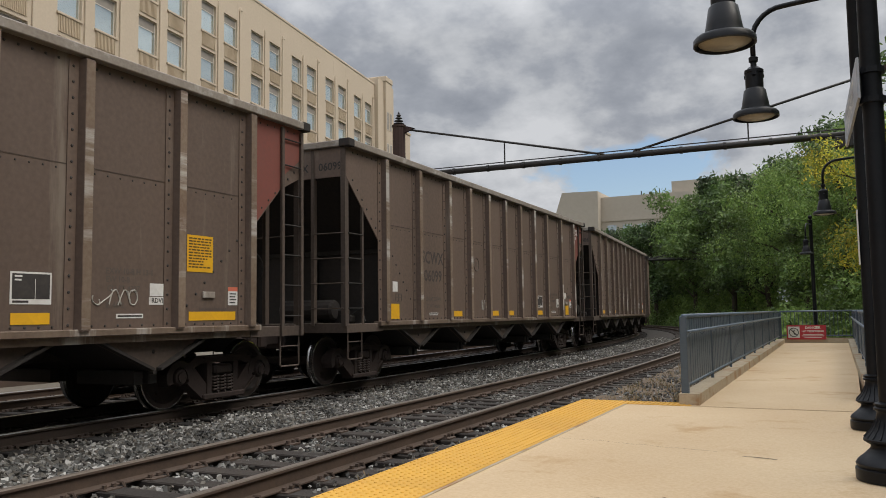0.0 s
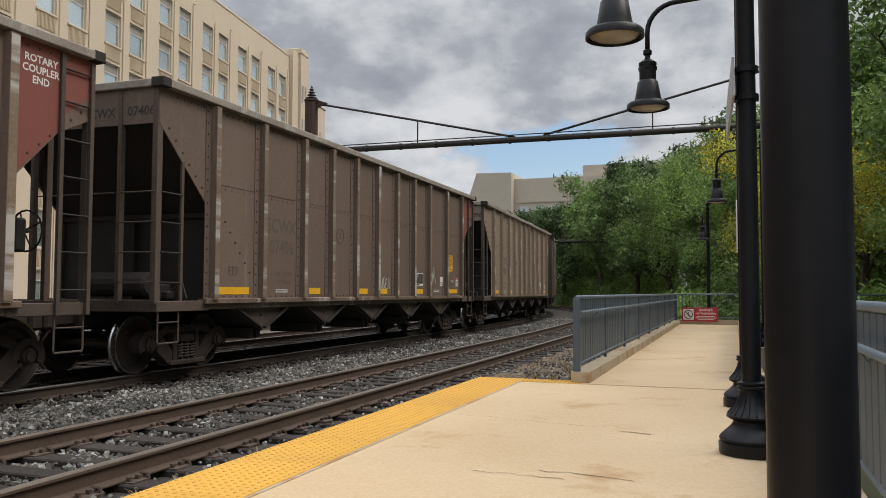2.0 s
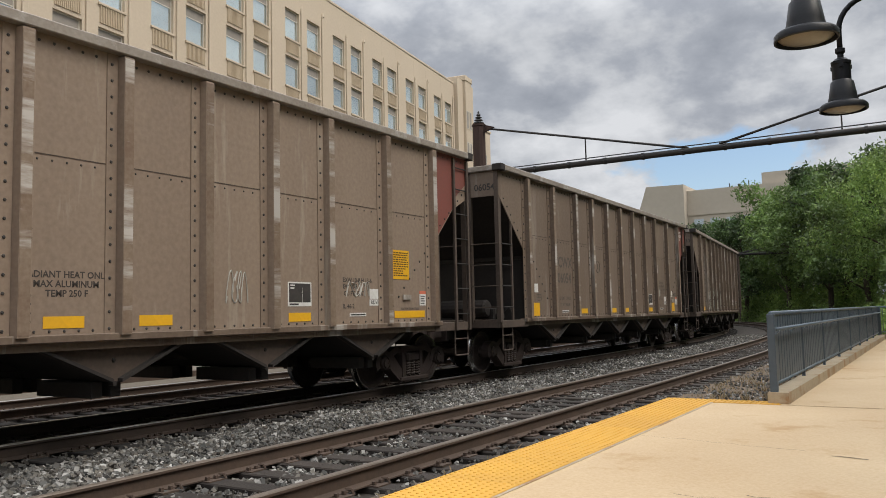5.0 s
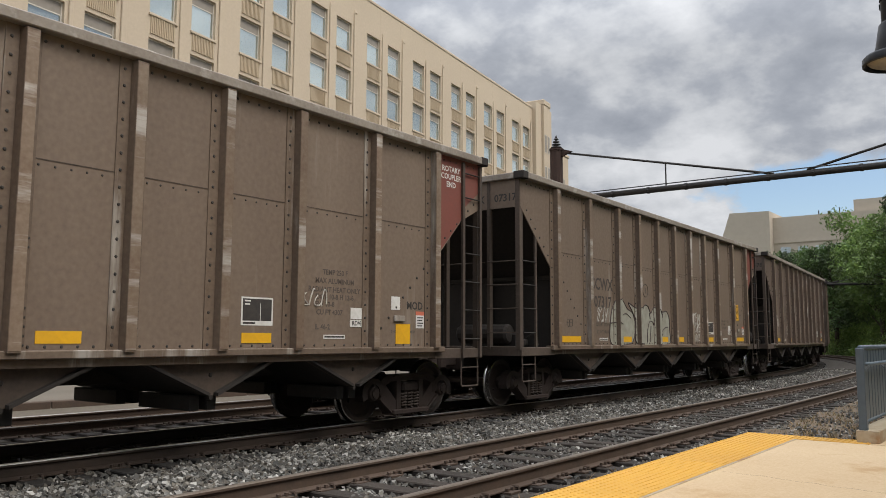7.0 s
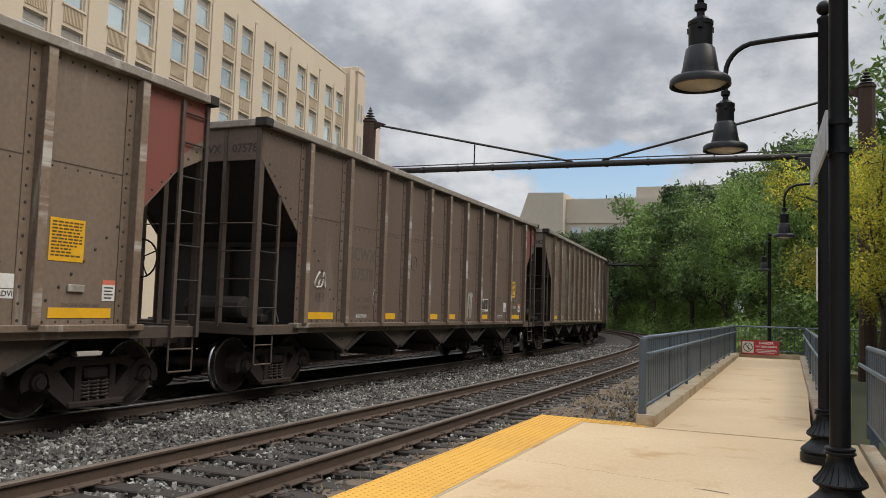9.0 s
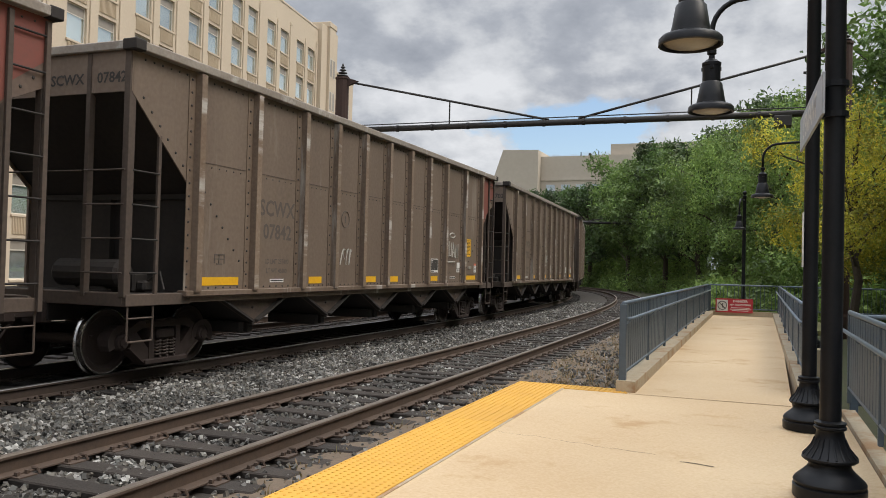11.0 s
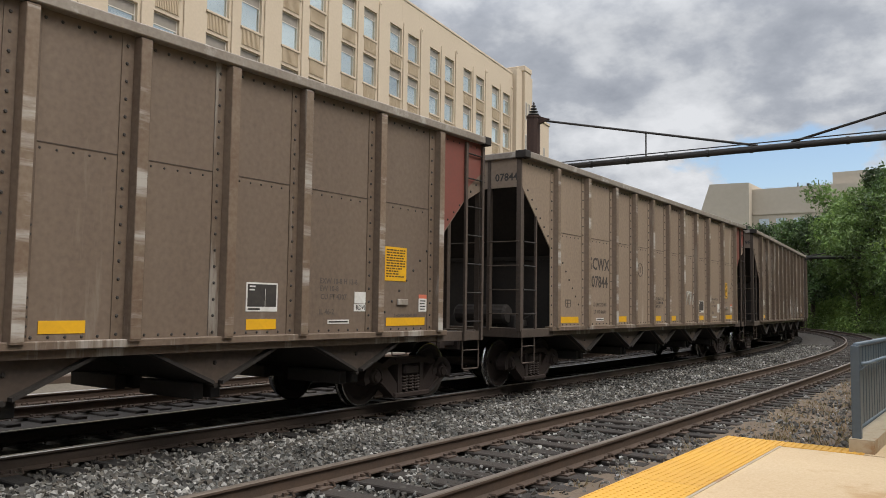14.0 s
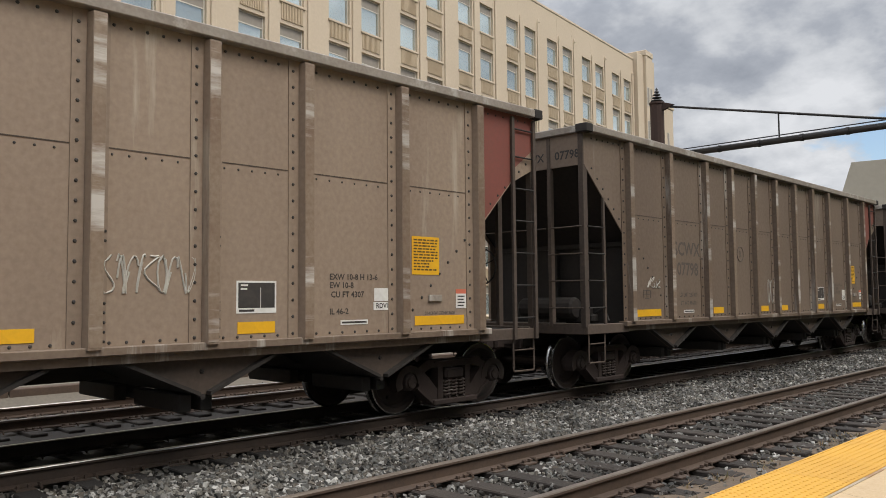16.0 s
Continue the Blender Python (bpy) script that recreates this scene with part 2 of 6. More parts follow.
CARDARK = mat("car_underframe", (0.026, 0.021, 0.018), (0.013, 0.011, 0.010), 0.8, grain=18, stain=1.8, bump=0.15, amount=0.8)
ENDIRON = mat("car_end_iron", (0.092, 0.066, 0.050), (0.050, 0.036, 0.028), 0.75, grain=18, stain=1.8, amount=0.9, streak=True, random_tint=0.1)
# near-black with the car ends' shade in the colour; also the black corner caps
SHADEDARK = mat("car_slope_sheet", (0.017, 0.014, 0.013), (0.034, 0.027, 0.023), 0.85, grain=14, stain=0.9, amount=0.8)
SPRING = mat("spring_steel", (0.060, 0.042, 0.034), (0.030, 0.022, 0.019), 0.7, grain=22, stain=4)
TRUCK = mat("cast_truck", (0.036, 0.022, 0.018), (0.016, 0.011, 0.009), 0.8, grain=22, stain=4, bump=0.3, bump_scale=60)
WHEEL = mat("wheel_steel", (0.042, 0.027, 0.021), (0.024, 0.018, 0.015), 0.7, grain=22, stain=3, bump=0.2)
TREAD = mat("wheel_tread", (0.50, 0.49, 0.48), (0.34, 0.33, 0.32), 0.25, metal=1.0, grain=30, stain=3)
YELLOW = mat("reflective_yellow", (0.78, 0.42, 0.012), (0.62, 0.33, 0.02), 0.5, grain=20, stain=3, amount=0.6)
WHITE = mat("white_paint", (0.72, 0.71, 0.68), (0.55, 0.53, 0.49), 0.6, grain=20, stain=4)
CHALK = mat("graffiti_white", (0.50, 0.48, 0.43), (0.34, 0.31, 0.27), 0.8, grain=10, stain=3)
FILL = mat("graffiti_pale", (0.34, 0.345, 0.285), (0.235, 0.215, 0.175), 0.8, grain=7, stain=2.5, amount=0.95)
SPRAYDARK = mat("sprayed_outline", (0.055, 0.040, 0.038), (0.085, 0.062, 0.055), 0.8, grain=12, stain=3)
INK = mat("stencil_black", (0.030, 0.027, 0.025), (0.06, 0.05, 0.043), 0.7, grain=25, stain=5)
STENCIL = mat("worn_stencil", (0.047, 0.038, 0.033), (0.078, 0.062, 0.051), 0.7, grain=25, stain=5)
FADED = mat("faded_stencil", (0.085, 0.068, 0.056), (0.12, 0.096, 0.078), 0.7, grain=25, stain=5)
PRINT = mat("small_print_ink", (0.085, 0.050, 0.012), (0.13, 0.075, 0.015), 0.7, grain=25, stain=5)
ORANGE = mat("decal_orange", (0.62, 0.16, 0.09), (0.5, 0.14, 0.09), 0.6)
SIGNGREY = mat("sign_grey", (0.42, 0.43, 0.45), (0.33, 0.34, 0.36), 0.4, metal=0.3, grain=12, stain=2)
SIGNRED = mat("sign_red", (0.42, 0.022, 0.035), (0.34, 0.02, 0.03), 0.5, grain=20, stain=3)
FACADE = mat("limestone", (0.59, 0.49, 0.37), (0.50, 0.41, 0.305), 0.9, grain=6, stain=0.12, bump=0.15, bump_scale=10, amount=0.7)
FACADE_DK = mat("spandrel_panel", (0.52, 0.42, 0.295), (0.45, 0.355, 0.245), 0.8, grain=6, stain=0.5)
TRANSOM = mat("window_transom", (0.30, 0.265, 0.22), (0.23, 0.205, 0.175), 0.45, grain=5, stain=0.8)
FRAMEW = mat("window_frame", (0.62, 0.58, 0.50), (0.5, 0.46, 0.4), 0.6)
# added sheet behind the panes, pale to stand for reflected sky
PANEBACK = mat("window_blind", (0.50, 0.53, 0.52), (0.42, 0.45, 0.45), 0.6, grain=3, stain=0.5, random_tint=0.2)
FARWALL = mat("far_concrete", (0.50, 0.44, 0.36), (0.43, 0.37, 0.30), 0.9, grain=1.2, stain=0.08)
GANTRY = mat("gantry_steel", (0.022, 0.021, 0.021), (0.040, 0.032, 0.027), 0.6, grain=14, stain=1.2, bump=0.1)
GANTRY_RUST = mat("gantry_rust", (0.060, 0.032, 0.024), (0.035, 0.022, 0.018), 0.85, grain=14, stain=1.2, bump=0.2)
BARK = mat("bark", (0.065, 0.050, 0.036), (0.035, 0.027, 0.020), 0.95, grain=14, stain=3, bump=0.8, bump_scale=18)
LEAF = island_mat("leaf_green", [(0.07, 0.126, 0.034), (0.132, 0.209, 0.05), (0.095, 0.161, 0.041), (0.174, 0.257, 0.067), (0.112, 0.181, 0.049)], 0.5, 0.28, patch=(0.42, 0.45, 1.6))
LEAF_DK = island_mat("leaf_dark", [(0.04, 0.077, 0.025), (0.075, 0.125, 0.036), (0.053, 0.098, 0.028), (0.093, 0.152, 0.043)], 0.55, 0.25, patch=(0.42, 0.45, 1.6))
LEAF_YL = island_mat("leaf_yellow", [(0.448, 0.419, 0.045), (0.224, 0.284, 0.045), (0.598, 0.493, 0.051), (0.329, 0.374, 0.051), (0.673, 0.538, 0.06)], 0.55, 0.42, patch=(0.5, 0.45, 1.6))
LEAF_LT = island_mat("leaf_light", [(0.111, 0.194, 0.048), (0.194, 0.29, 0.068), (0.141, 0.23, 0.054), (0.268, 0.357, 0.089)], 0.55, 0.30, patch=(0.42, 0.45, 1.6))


def glass_mat():
    m = bpy.data.materials.new("window_glass")
    m.use_nodes = True
    nt = m.node_tree
    b = nt.nodes["Principled BSDF"]
    b.inputs["Roughness"].default_value = 0.05
    b.inputs["Base Color"].default_value = (0.9, 0.95, 0.95, 1)
    gl, tr, ms = nt.nodes.new("ShaderNodeBsdfGlossy"), nt.nodes.new("ShaderNodeBsdfTransparent"), nt.nodes.new("ShaderNodeMixShader")
    gl.inputs["Roughness"].default_value = 0.04
    gl.inputs["Color"].default_value = (0.85, 0.95, 0.97, 1)
    ms.inputs[0].default_value = 0.42
    nt.links.new(tr.outputs[0], ms.inputs[1]); nt.links.new(gl.outputs[0], ms.inputs[2])
    nt.links.new(ms.outputs[0], nt.nodes["Material Output"].inputs["Surface"])
    return m


GLASS = glass_mat()

# ---- mesh tools ----


class Shape:
    """Collects points and faces of one mesh."""

    def __init__(self):
        self.v, self.f = [], []

    def add(self, v, f):
        k = len(self.v)
        self.v += [tuple(p) for p in v]
        self.f += [tuple(i + k for i in q) for q in f]
        return self

    def box(self, x0, x1, y0, y1, z0, z1, c=0.0):
        if c <= 0:
            v = [(x, y, z) for x in (x0, x1) for y in (y0, y1) for z in (z0, z1)]
            return self.add(v, [(0, 1, 3, 2), (4, 6, 7, 5), (0, 4, 5, 1), (2, 3, 7, 6), (0, 2, 6, 4), (1, 5, 7, 3)])
        v, idx = [], {}
        for i, x in enumerate((x0, x1)):
            for j, y in enumerate((y0, y1)):
                for k, z in enumerate((z0, z1)):
                    sx, sy, sz = c * (1 - 2 * i), c * (1 - 2 * j), c * (1 - 2 * k)
                    for a, p in enumerate(((x, y + sy, z + sz), (x + sx, y, z + sz), (x + sx, y + sy, z))):
                        idx[i, j, k, a] = len(v)
                        v.append(p)
        f = []
        for i in (0, 1):
            f.append([idx[i, 0, 0, 0], idx[i, 0, 1, 0], idx[i, 1, 1, 0], idx[i, 1, 0, 0]][:: 1 if i == 0 else -1])
            f.append([idx[0, i, 0, 1], idx[1, i, 0, 1], idx[1, i, 1, 1], idx[0, i, 1, 1]][:: 1 if i == 0 else -1])
            f.append([idx[0, 0, i, 2], idx[0, 1, i, 2], idx[1, 1, i, 2], idx[1, 0, i, 2]][:: 1 if i == 0 else -1])
        for i in (0, 1):
            for j in (0, 1):
                f.append([idx[0, i, j, 1], idx[1, i, j, 1], idx[1, i, j, 2], idx[0, i, j, 2]])
                f.append([idx[i, 0, j, 0], idx[i, 1, j, 0], idx[i, 1, j, 2], idx[i, 0, j, 2]])
                f.append([idx[i, j, 0, 0], idx[i, j, 1, 0], idx[i, j, 1, 1], idx[i, j, 0, 1]])
                for k in (0, 1):
                    f.append([idx[i, j, k, 0], idx[i, j, k, 1], idx[i, j, k, 2]])
        return self.add(v, f)

    def prism(self, poly, axis, a, b):
        """A flat outline (pairs of the other two axes, in order) drawn out along an axis from a to b."""
        n = len(poly)

        def at(p, w):
            q = list(p)
            q.insert(axis, w)
            return tuple(q)
        v = [at(p, a) for p in poly] + [at(p, b) for p in poly]
        f = [tuple(range(n))[::-1], tuple(range(n, 2 * n))] + [(i, (i + 1) % n, n + (i + 1) % n, n + i) for i in range(n)]
        return self.add(v, f)

    def tube(self, pts, r, n=8, r2=None, closed=False):
        pts = [Vector(p) for p in pts]
        m, v, f = len(pts), [], []
        up = None
        for i, p in enumerate(pts):
            d = (pts[(i + 1) % m] - pts[i - 1]) if closed else (pts[min(i + 1, m - 1)] - pts[max(i - 1, 0)])
            d.normalize()
            if up is None:
                up = Vector((0, 0, 1)) if abs(d.z) < 0.9 else Vector((1, 0, 0))
            a = d.cross(up).normalized()
            up = a.cross(d).normalized()
            q = r if r2 is None else r + (r2 - r) * i / (m - 1)
            v += [p + q * (math.cos(2 * math.pi * k / n) * a + math.sin(2 * math.pi * k / n) * up) for k in range(n)]
        for i in range(m if closed else m - 1):
            j = (i + 1) % m
            f += [(i * n + k, i * n + (k + 1) % n, j * n + (k + 1) % n, j * n + k) for k in range(n)]
        if not closed:
            f += [tuple(range(n))[::-1], tuple(range((m - 1) * n, m * n))]
        return self.add(v, f)

    def lathe(self, profile, n=16, at=(0, 0, 0), axis=2, caps=True):
        """(radius, height) pairs turned about an axis through at."""
        v, f, m = [], [], len(profile)
        for r, h in profile:
            for k in range(n):
                c, s = r * math.cos(2 * math.pi * k / n), r * math.sin(2 * math.pi * k / n)
                q = ((h, c, s), (s, h, c), (c, s, h))[axis]
                v.append((q[0] + at[0], q[1] + at[1], q[2] + at[2]))
        for i in range(m - 1):
            f += [(i * n + k, i * n + (k + 1) % n, (i + 1) * n + (k + 1) % n, (i + 1) * n + k) for k in range(n)]
        if caps:
            f += [tuple(range(n))[::-1], tuple(range((m - 1) * n, m * n))]
        return self.add(v, f)

    def mesh(self, name, material, smooth=False):
        me = bpy.data.meshes.new(name)
        me.from_pydata(self.v, [], self.f)
        me.materials.append(material)
        if smooth:
            me.polygons.foreach_set("use_smooth", [True] * len(me.polygons))
        me.update()
        return me


def part(name, shape, material, parent, label="", smooth=False, kind=""):
    ob = new(name, shape if isinstance(shape, bpy.types.Mesh) else shape.mesh(name, material, smooth))
    ob.parent = parent
    return tagged(ob, label, kind=kind)


def thing(name, label, category, m=None, group="", kind=""):
    ob = new(name)
    ob.empty_display_size = 0.1
    if m is not None:
        ob.matrix_basis = m
    return tagged(ob, label, category, group, kind)


def solid(name, shape, material, label, category="", kind="structure", smooth=False):
    return tagged(new(name, shape.mesh(name, material, smooth)), label, category, kind=kind)


def smooth_by_angle(me, degrees=40):
    bm = bmesh.new()
    bm.from_mesh(me)
    bmesh.ops.recalc_face_normals(bm, faces=bm.faces)
    for f in bm.faces:
        f.smooth = True
    for e in bm.edges:
        e.smooth = len(e.link_faces) == 2 and e.calc_face_angle(0) < radians(degrees)
    bm.to_mesh(me)
    bm.free()
    return me


TEXTS = {}


def text_mesh(words, size, material):
    key = (words, size, material.name)
    if key not in TEXTS:
        cu = bpy.data.curves.new("lettering", "FONT")
        cu.body, cu.size, cu.align_x, cu.align_y, cu.resolution_u = words, size, "CENTER", "CENTER", 2
        cu.offset = size * 0.022
        ob = bpy.data.objects.new("lettering", cu)
        me = bpy.data.meshes.new_from_object(ob)
        bpy.data.objects.remove(ob)
        me.materials.clear()
        me.materials.append(material)
        TEXTS[key] = me
    return TEXTS[key]


# ---- the line of the tracks: straight beside the platform, then an easing left-hand bend ----


def bend(s):
    return 0.0 if s < 10 or s > 112 else min(2.13e-4 * (s - 10), 0.0125)


def line_table(lateral):
    x, y, a = -0.7525, -60.0, 0.0
    ref = []
    for i in range(2 * 360):
        s = -60 + 0.5 * i
        ref.append((x + lateral * math.cos(a), y + lateral * math.sin(a), a))
        a += bend(s) * 0.5
        x, y = x - math.sin(a) * 0.5, y + math.cos(a) * 0.5
    out, s = [], -60.0
    for i, (px, py, pa) in enumerate(ref):
        if i:
            s += math.hypot(px - ref[i - 1][0], py - ref[i - 1][1])
        out.append((s, px, py, pa))
    return np.array(out)


def on_line(table, s, side=0.0):
    x, y, a = (float(np.interp(s, table[:, 0], table[:, k])) for k in (1, 2, 3))
    return x + side * math.cos(a), y + side * math.sin(a), a


NEAR, MAIN, FARTRACK = line_table(0.0), line_table(-4.299), line_table(-8.6)
PLAT_Z = 0.17

# ---- ground and tracks ----


def sweep(shape, table, s0, s1, profile, side, step=1.0):
    """A closed profile (across, up) carried along a track."""
    n = len(profile)
    s = s0
    rows = []
    while s <= s1:
        rows.append(s)
        s += step if s < 60 else step * 1.5
    v, f = [], []
    for s in rows:
        for a, z in profile:
            x, y, _ = on_line(table, s, side + a)
            v.append((x, y, z))
    for i in range(len(rows) - 1):
        f += [(i * n + k, i * n + (k + 1) % n, (i + 1) * n + (k + 1) % n, (i + 1) * n + k) for k in range(n)]
    f += [tuple(range(n))[::-1], tuple(range((len(rows) - 1) * n, len(rows) * n))]
    return shape.add(v, f)


def ground_sheet():
    sh = Shape()
    xs = [-1500, -400, -120, -60, -30, -20, -13, -5, 2.2, 5.6, 9, 14, 20, 40, 120, 400, 1500]
    ys = [-1500, -300, -60, -20, 0, 10, 20, 30, 45, 60, 90, 140, 250, 600, 2500]

    def z(x, y):
        return -0.42
    v = [(x, y, z(x, y)) for y in ys for x in xs]
    n = len(xs)
    f = [(j * n + i, j * n + i + 1, (j + 1) * n + i + 1, (j + 1) * n + i) for j in range(len(ys) - 1) for i in range(n - 1)]
    sh.add(v, f)
    solid("ground", sh, GROUND, "weedy grass and earth beside the railway", "ground")


def bed(name, table, z, s0=-45, s1=150, material=None):
    """The ballast bank under one track, its shoulders sloping to the ground."""
    sh = Shape()
    sweep(sh, table, s0, s1, [(-2.6, -0.45), (-1.75, z - 0.235), (1.75, z - 0.235), (2.6, -0.45)], 0.0, 1.5)
    return solid(name, sh, material or BED, "grey crushed-stone ballast bank under the track", "ballast")


def rail_shapes(table, side, z, s0, s1):
    """Foot and web of one rail, and its head, as two meshes."""
    low, head = Shape(), Shape()
    sweep(low, table, s0, s1, [(-0.075, z - 0.17), (-0.075, z - 0.158), (-0.012, z - 0.138), (-0.010, z - 0.045), (-0.036, z - 0.032), (-0.036, z - 0.012),
                               (0.036, z - 0.012), (0.036, z - 0.032), (0.010, z - 0.045), (0.012, z - 0.138), (0.075, z - 0.158), (0.075, z - 0.17)], side)
    sweep(head, table, s0, s1, [(-0.036, z - 0.012), (-0.030, z - 0.002), (-0.012, z), (0.012, z), (0.030, z - 0.002), (0.036, z - 0.012)], side)
    return low, head


def track(name, table, z, head_mat, label, s0, s1, tie_pitch=0.51, tie_s=(-2, 70), shaded=False):
    # the train's track takes the colours with its shadow painted in
    wood, iron = (SHADETIE, SHADERAIL) if shaded else (TIE, RUST)
    root = thing(name, label, "railway track", kind="structure")
    for side in (-0.7525, 0.7525):
        low, head = rail_shapes(table, side, z, s0, s1)
        r = part("rail", low, iron, root, "rusty steel rail")
        part("rail_head", head, head_mat, r, "worn steel running surface")
    tie = Shape().box(-1.28, 1.28, -0.115, 0.115, z - 0.36, z - 0.178, 0.012).mesh("railroad_tie", wood)
    rng = random.Random(7)
    fix, s = Shape(), tie_s[0]
    rest = Shape()
    count = 0
    while s < s1 - 2:
        x, y, a = on_line(table, s)
        turn = a + rng.uniform(-0.02, 0.02)
        sh, dz = rng.uniform(-0.06, 0.06), rng.uniform(-0.012, 0.006)
        if s < tie_s[1] and count < 290:
            ob = part("railroad_tie", tie, wood, root)
            ob.matrix_basis = Matrix.Translation((x, y, dz)) @ Matrix.Rotation(turn, 4, "Z") @ Matrix.Translation((sh, 0, 0))
            count += 1
        else:
            m = Matrix.Translation((x, y, dz)) @ Matrix.Rotation(turn, 4, "Z")
            tmp = Shape().box(-1.28, 1.28, -0.115, 0.115, z - 0.36, z - 0.178)
            rest.add([m @ Vector(p) for p in tmp.v], tmp.f)
        if s < 34:
            m = Matrix.Translation((x, y, 0)) @ Matrix.Rotation(a, 4, "Z")
            tmp = Shape()
            for side in (-0.7525, 0.7525):
                tmp.box(side - 0.17, side + 0.17, -0.09, 0.09, z - 0.184, z - 0.166)
                for e in (-1, 1):
                    for q in (-0.05, 0.05):
                        tmp.box(side + e * 0.098 - 0.016, side + e * 0.098 + 0.016, q - 0.014, q + 0.014, z - 0.17, z - 0.135)
                    # rail anchor hugging the foot beside the tie
                    tmp.tube([(side + e * 0.03, 0.15, z - 0.15), (side + e * 0.10, 0.15, z - 0.145), (side + e * 0.115, 0.16, z - 0.19)], 0.014, 5)
            fix.add([m @ Vector(p) for p in tmp.v], tmp.f)
        s += tie_pitch + rng.uniform(-0.025, 0.025)
    part("rail_fastenings", fix, iron, root, "rusty tie plates, spikes and rail anchors", kind="stuff")
    if rest.v:
        part("distant_ties", rest, wood, root, kind="stuff")
    return root


def stones(name, spots, label, seed):
    """Loose crushed stones: lopsided eight-cornered lumps. spots: x, y, z, size."""
    rng = np.random.default_rng(seed)
    base = np.array([(x, y, z) for x in (-1, 1) for y in (-1, 1) for z in (-1, 1)], float)
    faces = np.array([(0, 1, 3, 2), (4, 6, 7, 5), (0, 4, 5, 1), (2, 3, 7, 6), (0, 2, 6, 4), (1, 5, 7, 3)])
    n = len(spots)
    v = base[None] * rng.uniform(0.45, 1.0, (n, 8, 3))
    v *= (spots[:, 3] * 0.5)[:, None, None] * rng.uniform(0.6, 1.15, (n, 1, 3))
    q = rng.normal(size=(n, 4))
    q /= np.linalg.norm(q, axis=1)[:, None]
    w, x, y, z = q.T
    R = np.stack([1 - 2 * (y * y + z * z), 2 * (x * y - z * w), 2 * (x * z + y * w), 2 * (x * y + z * w), 1 - 2 * (x * x + z * z), 2 * (y * z - x * w),
                  2 * (x * z - y * w), 2 * (y * z + x * w), 1 - 2 * (x * x + y * y)], 1).reshape(n, 3, 3)
    v = np.einsum("nij,nkj->nki", R, v) + spots[:, None, :3]
    f = (faces[None] + 8 * np.arange(n)[:, None, None]).reshape(-1, 4)
    me = bpy.data.meshes.new(name)
    me.from_pydata(v.reshape(-1, 3).tolist(), [], f.tolist())
    me.materials.append(STONES)
    return tagged(new(name, me), label, "gravel", kind="stuff")


def scatter():
    rng = np.random.default_rng(3)
    out = []
    # lat range from the near track's centre, along range, count, size range, height
    for a, b, s0, s1, n, lo, hi, z in ((-2.98, -1.32, 2, 16, 26000, 0.03, 0.078, -0.18), (-2.98, -1.32, 16, 45, 16000, 0.05, 0.09, -0.18), (-0.66, 0.66, 3, 22, 13000, 0.03, 0.07, -0.212),
                                       (-3.5, -2.9, 2, 30, 4200, 0.03, 0.075, -0.20), (-1.4, -0.86, 2, 30, 3600, 0.03, 0.07, -0.20),
                                       (0.9, 1.9, 3, 12, 1300, 0.03, 0.06, -0.19), (0.95, 3.1, 10.4, 40, 6500, 0.04, 0.08, -0.205), (-0.66, 0.66, 22, 45, 3000, 0.05, 0.08, -0.205),
                                       (-11.4, -7.2, 0, 30, 6000, 0.05, 0.1, -0.36)):
        s, lat = rng.uniform(s0, s1, n), rng.uniform(a, b, n)
        size = rng.uniform(lo, hi, n)
        px = np.interp(s, NEAR[:, 0], NEAR[:, 1])
        py = np.interp(s, NEAR[:, 0], NEAR[:, 2])
        pa = np.interp(s, NEAR[:, 0], NEAR[:, 3])
        hump = -0.05 * np.abs(np.sin(s * 1.7 + lat * 2.3))
        mound = np.where((lat < -1.32) & (lat > -2.98), 0.05 * np.clip(1 - np.abs(lat + 2.15) / 0.9, 0, 1) - 0.03, 0)
        out.append(np.stack([px + lat * np.cos(pa), py + lat * np.sin(pa), z + hump * 0.5 + mound + rng.uniform(-0.035, 0.03, n), size], 1))
    stones("ballast_stones", np.concatenate(out), "loose grey crushed stones between and beside the rails", 4)


def tufts(name, spots, label, material, h0, h1, blades, seed, lean=0.5):
    """Clumps of thin blades rising from their roots."""
    rng = random.Random(seed)
    sh = Shape()
    for x, y, z in spots:
        for _ in range(blades):
            a, h = rng.uniform(0, 2 * math.pi), rng.uniform(h0, h1)
            bx, by = x + rng.uniform(-0.09, 0.09), y + rng.uniform(-0.09, 0.09)
            l = rng.uniform(0.1, lean) * h
            w = 0.004 + 0.004 * rng.random()
            ca, sa = math.cos(a), math.sin(a)
            sh.add([(bx - w * sa, by + w * ca, z), (bx + w * sa, by - w * ca, z), (bx + ca * l * 0.4 + w * sa, by + sa * l * 0.4 - w * ca, z + h * 0.6),
                    (bx + ca * l * 0.4 - w * sa, by + sa * l * 0.4 + w * ca, z + h * 0.6), (bx + ca * l, by + sa * l, z + h)], [(0, 1, 2, 3), (3, 2, 4)])
    return tagged(new(name, sh.mesh(name, material)), label, "grass", kind="stuff")


ground_sheet()
bed("ballast_near", NEAR, 0.0)
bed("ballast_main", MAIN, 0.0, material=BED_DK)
bed("ballast_far", FARTRACK, -0.08)
mound = Shape()
sweep(mound, NEAR, -45, 150, [(-3.0, -0.44), (-2.92, -0.235), (-2.6, -0.185), (-1.7, -0.185), (-1.36, -0.235), (-1.30, -0.44)], 0.0, 1.5)
solid("ballast_mound", mound, BED, "ridge of grey crushed stone between the tracks", "ballast")
track("track_near", NEAR, 0.0, RAILTOP, "empty railway track with worn rails and dark timber ties", -45, 150)
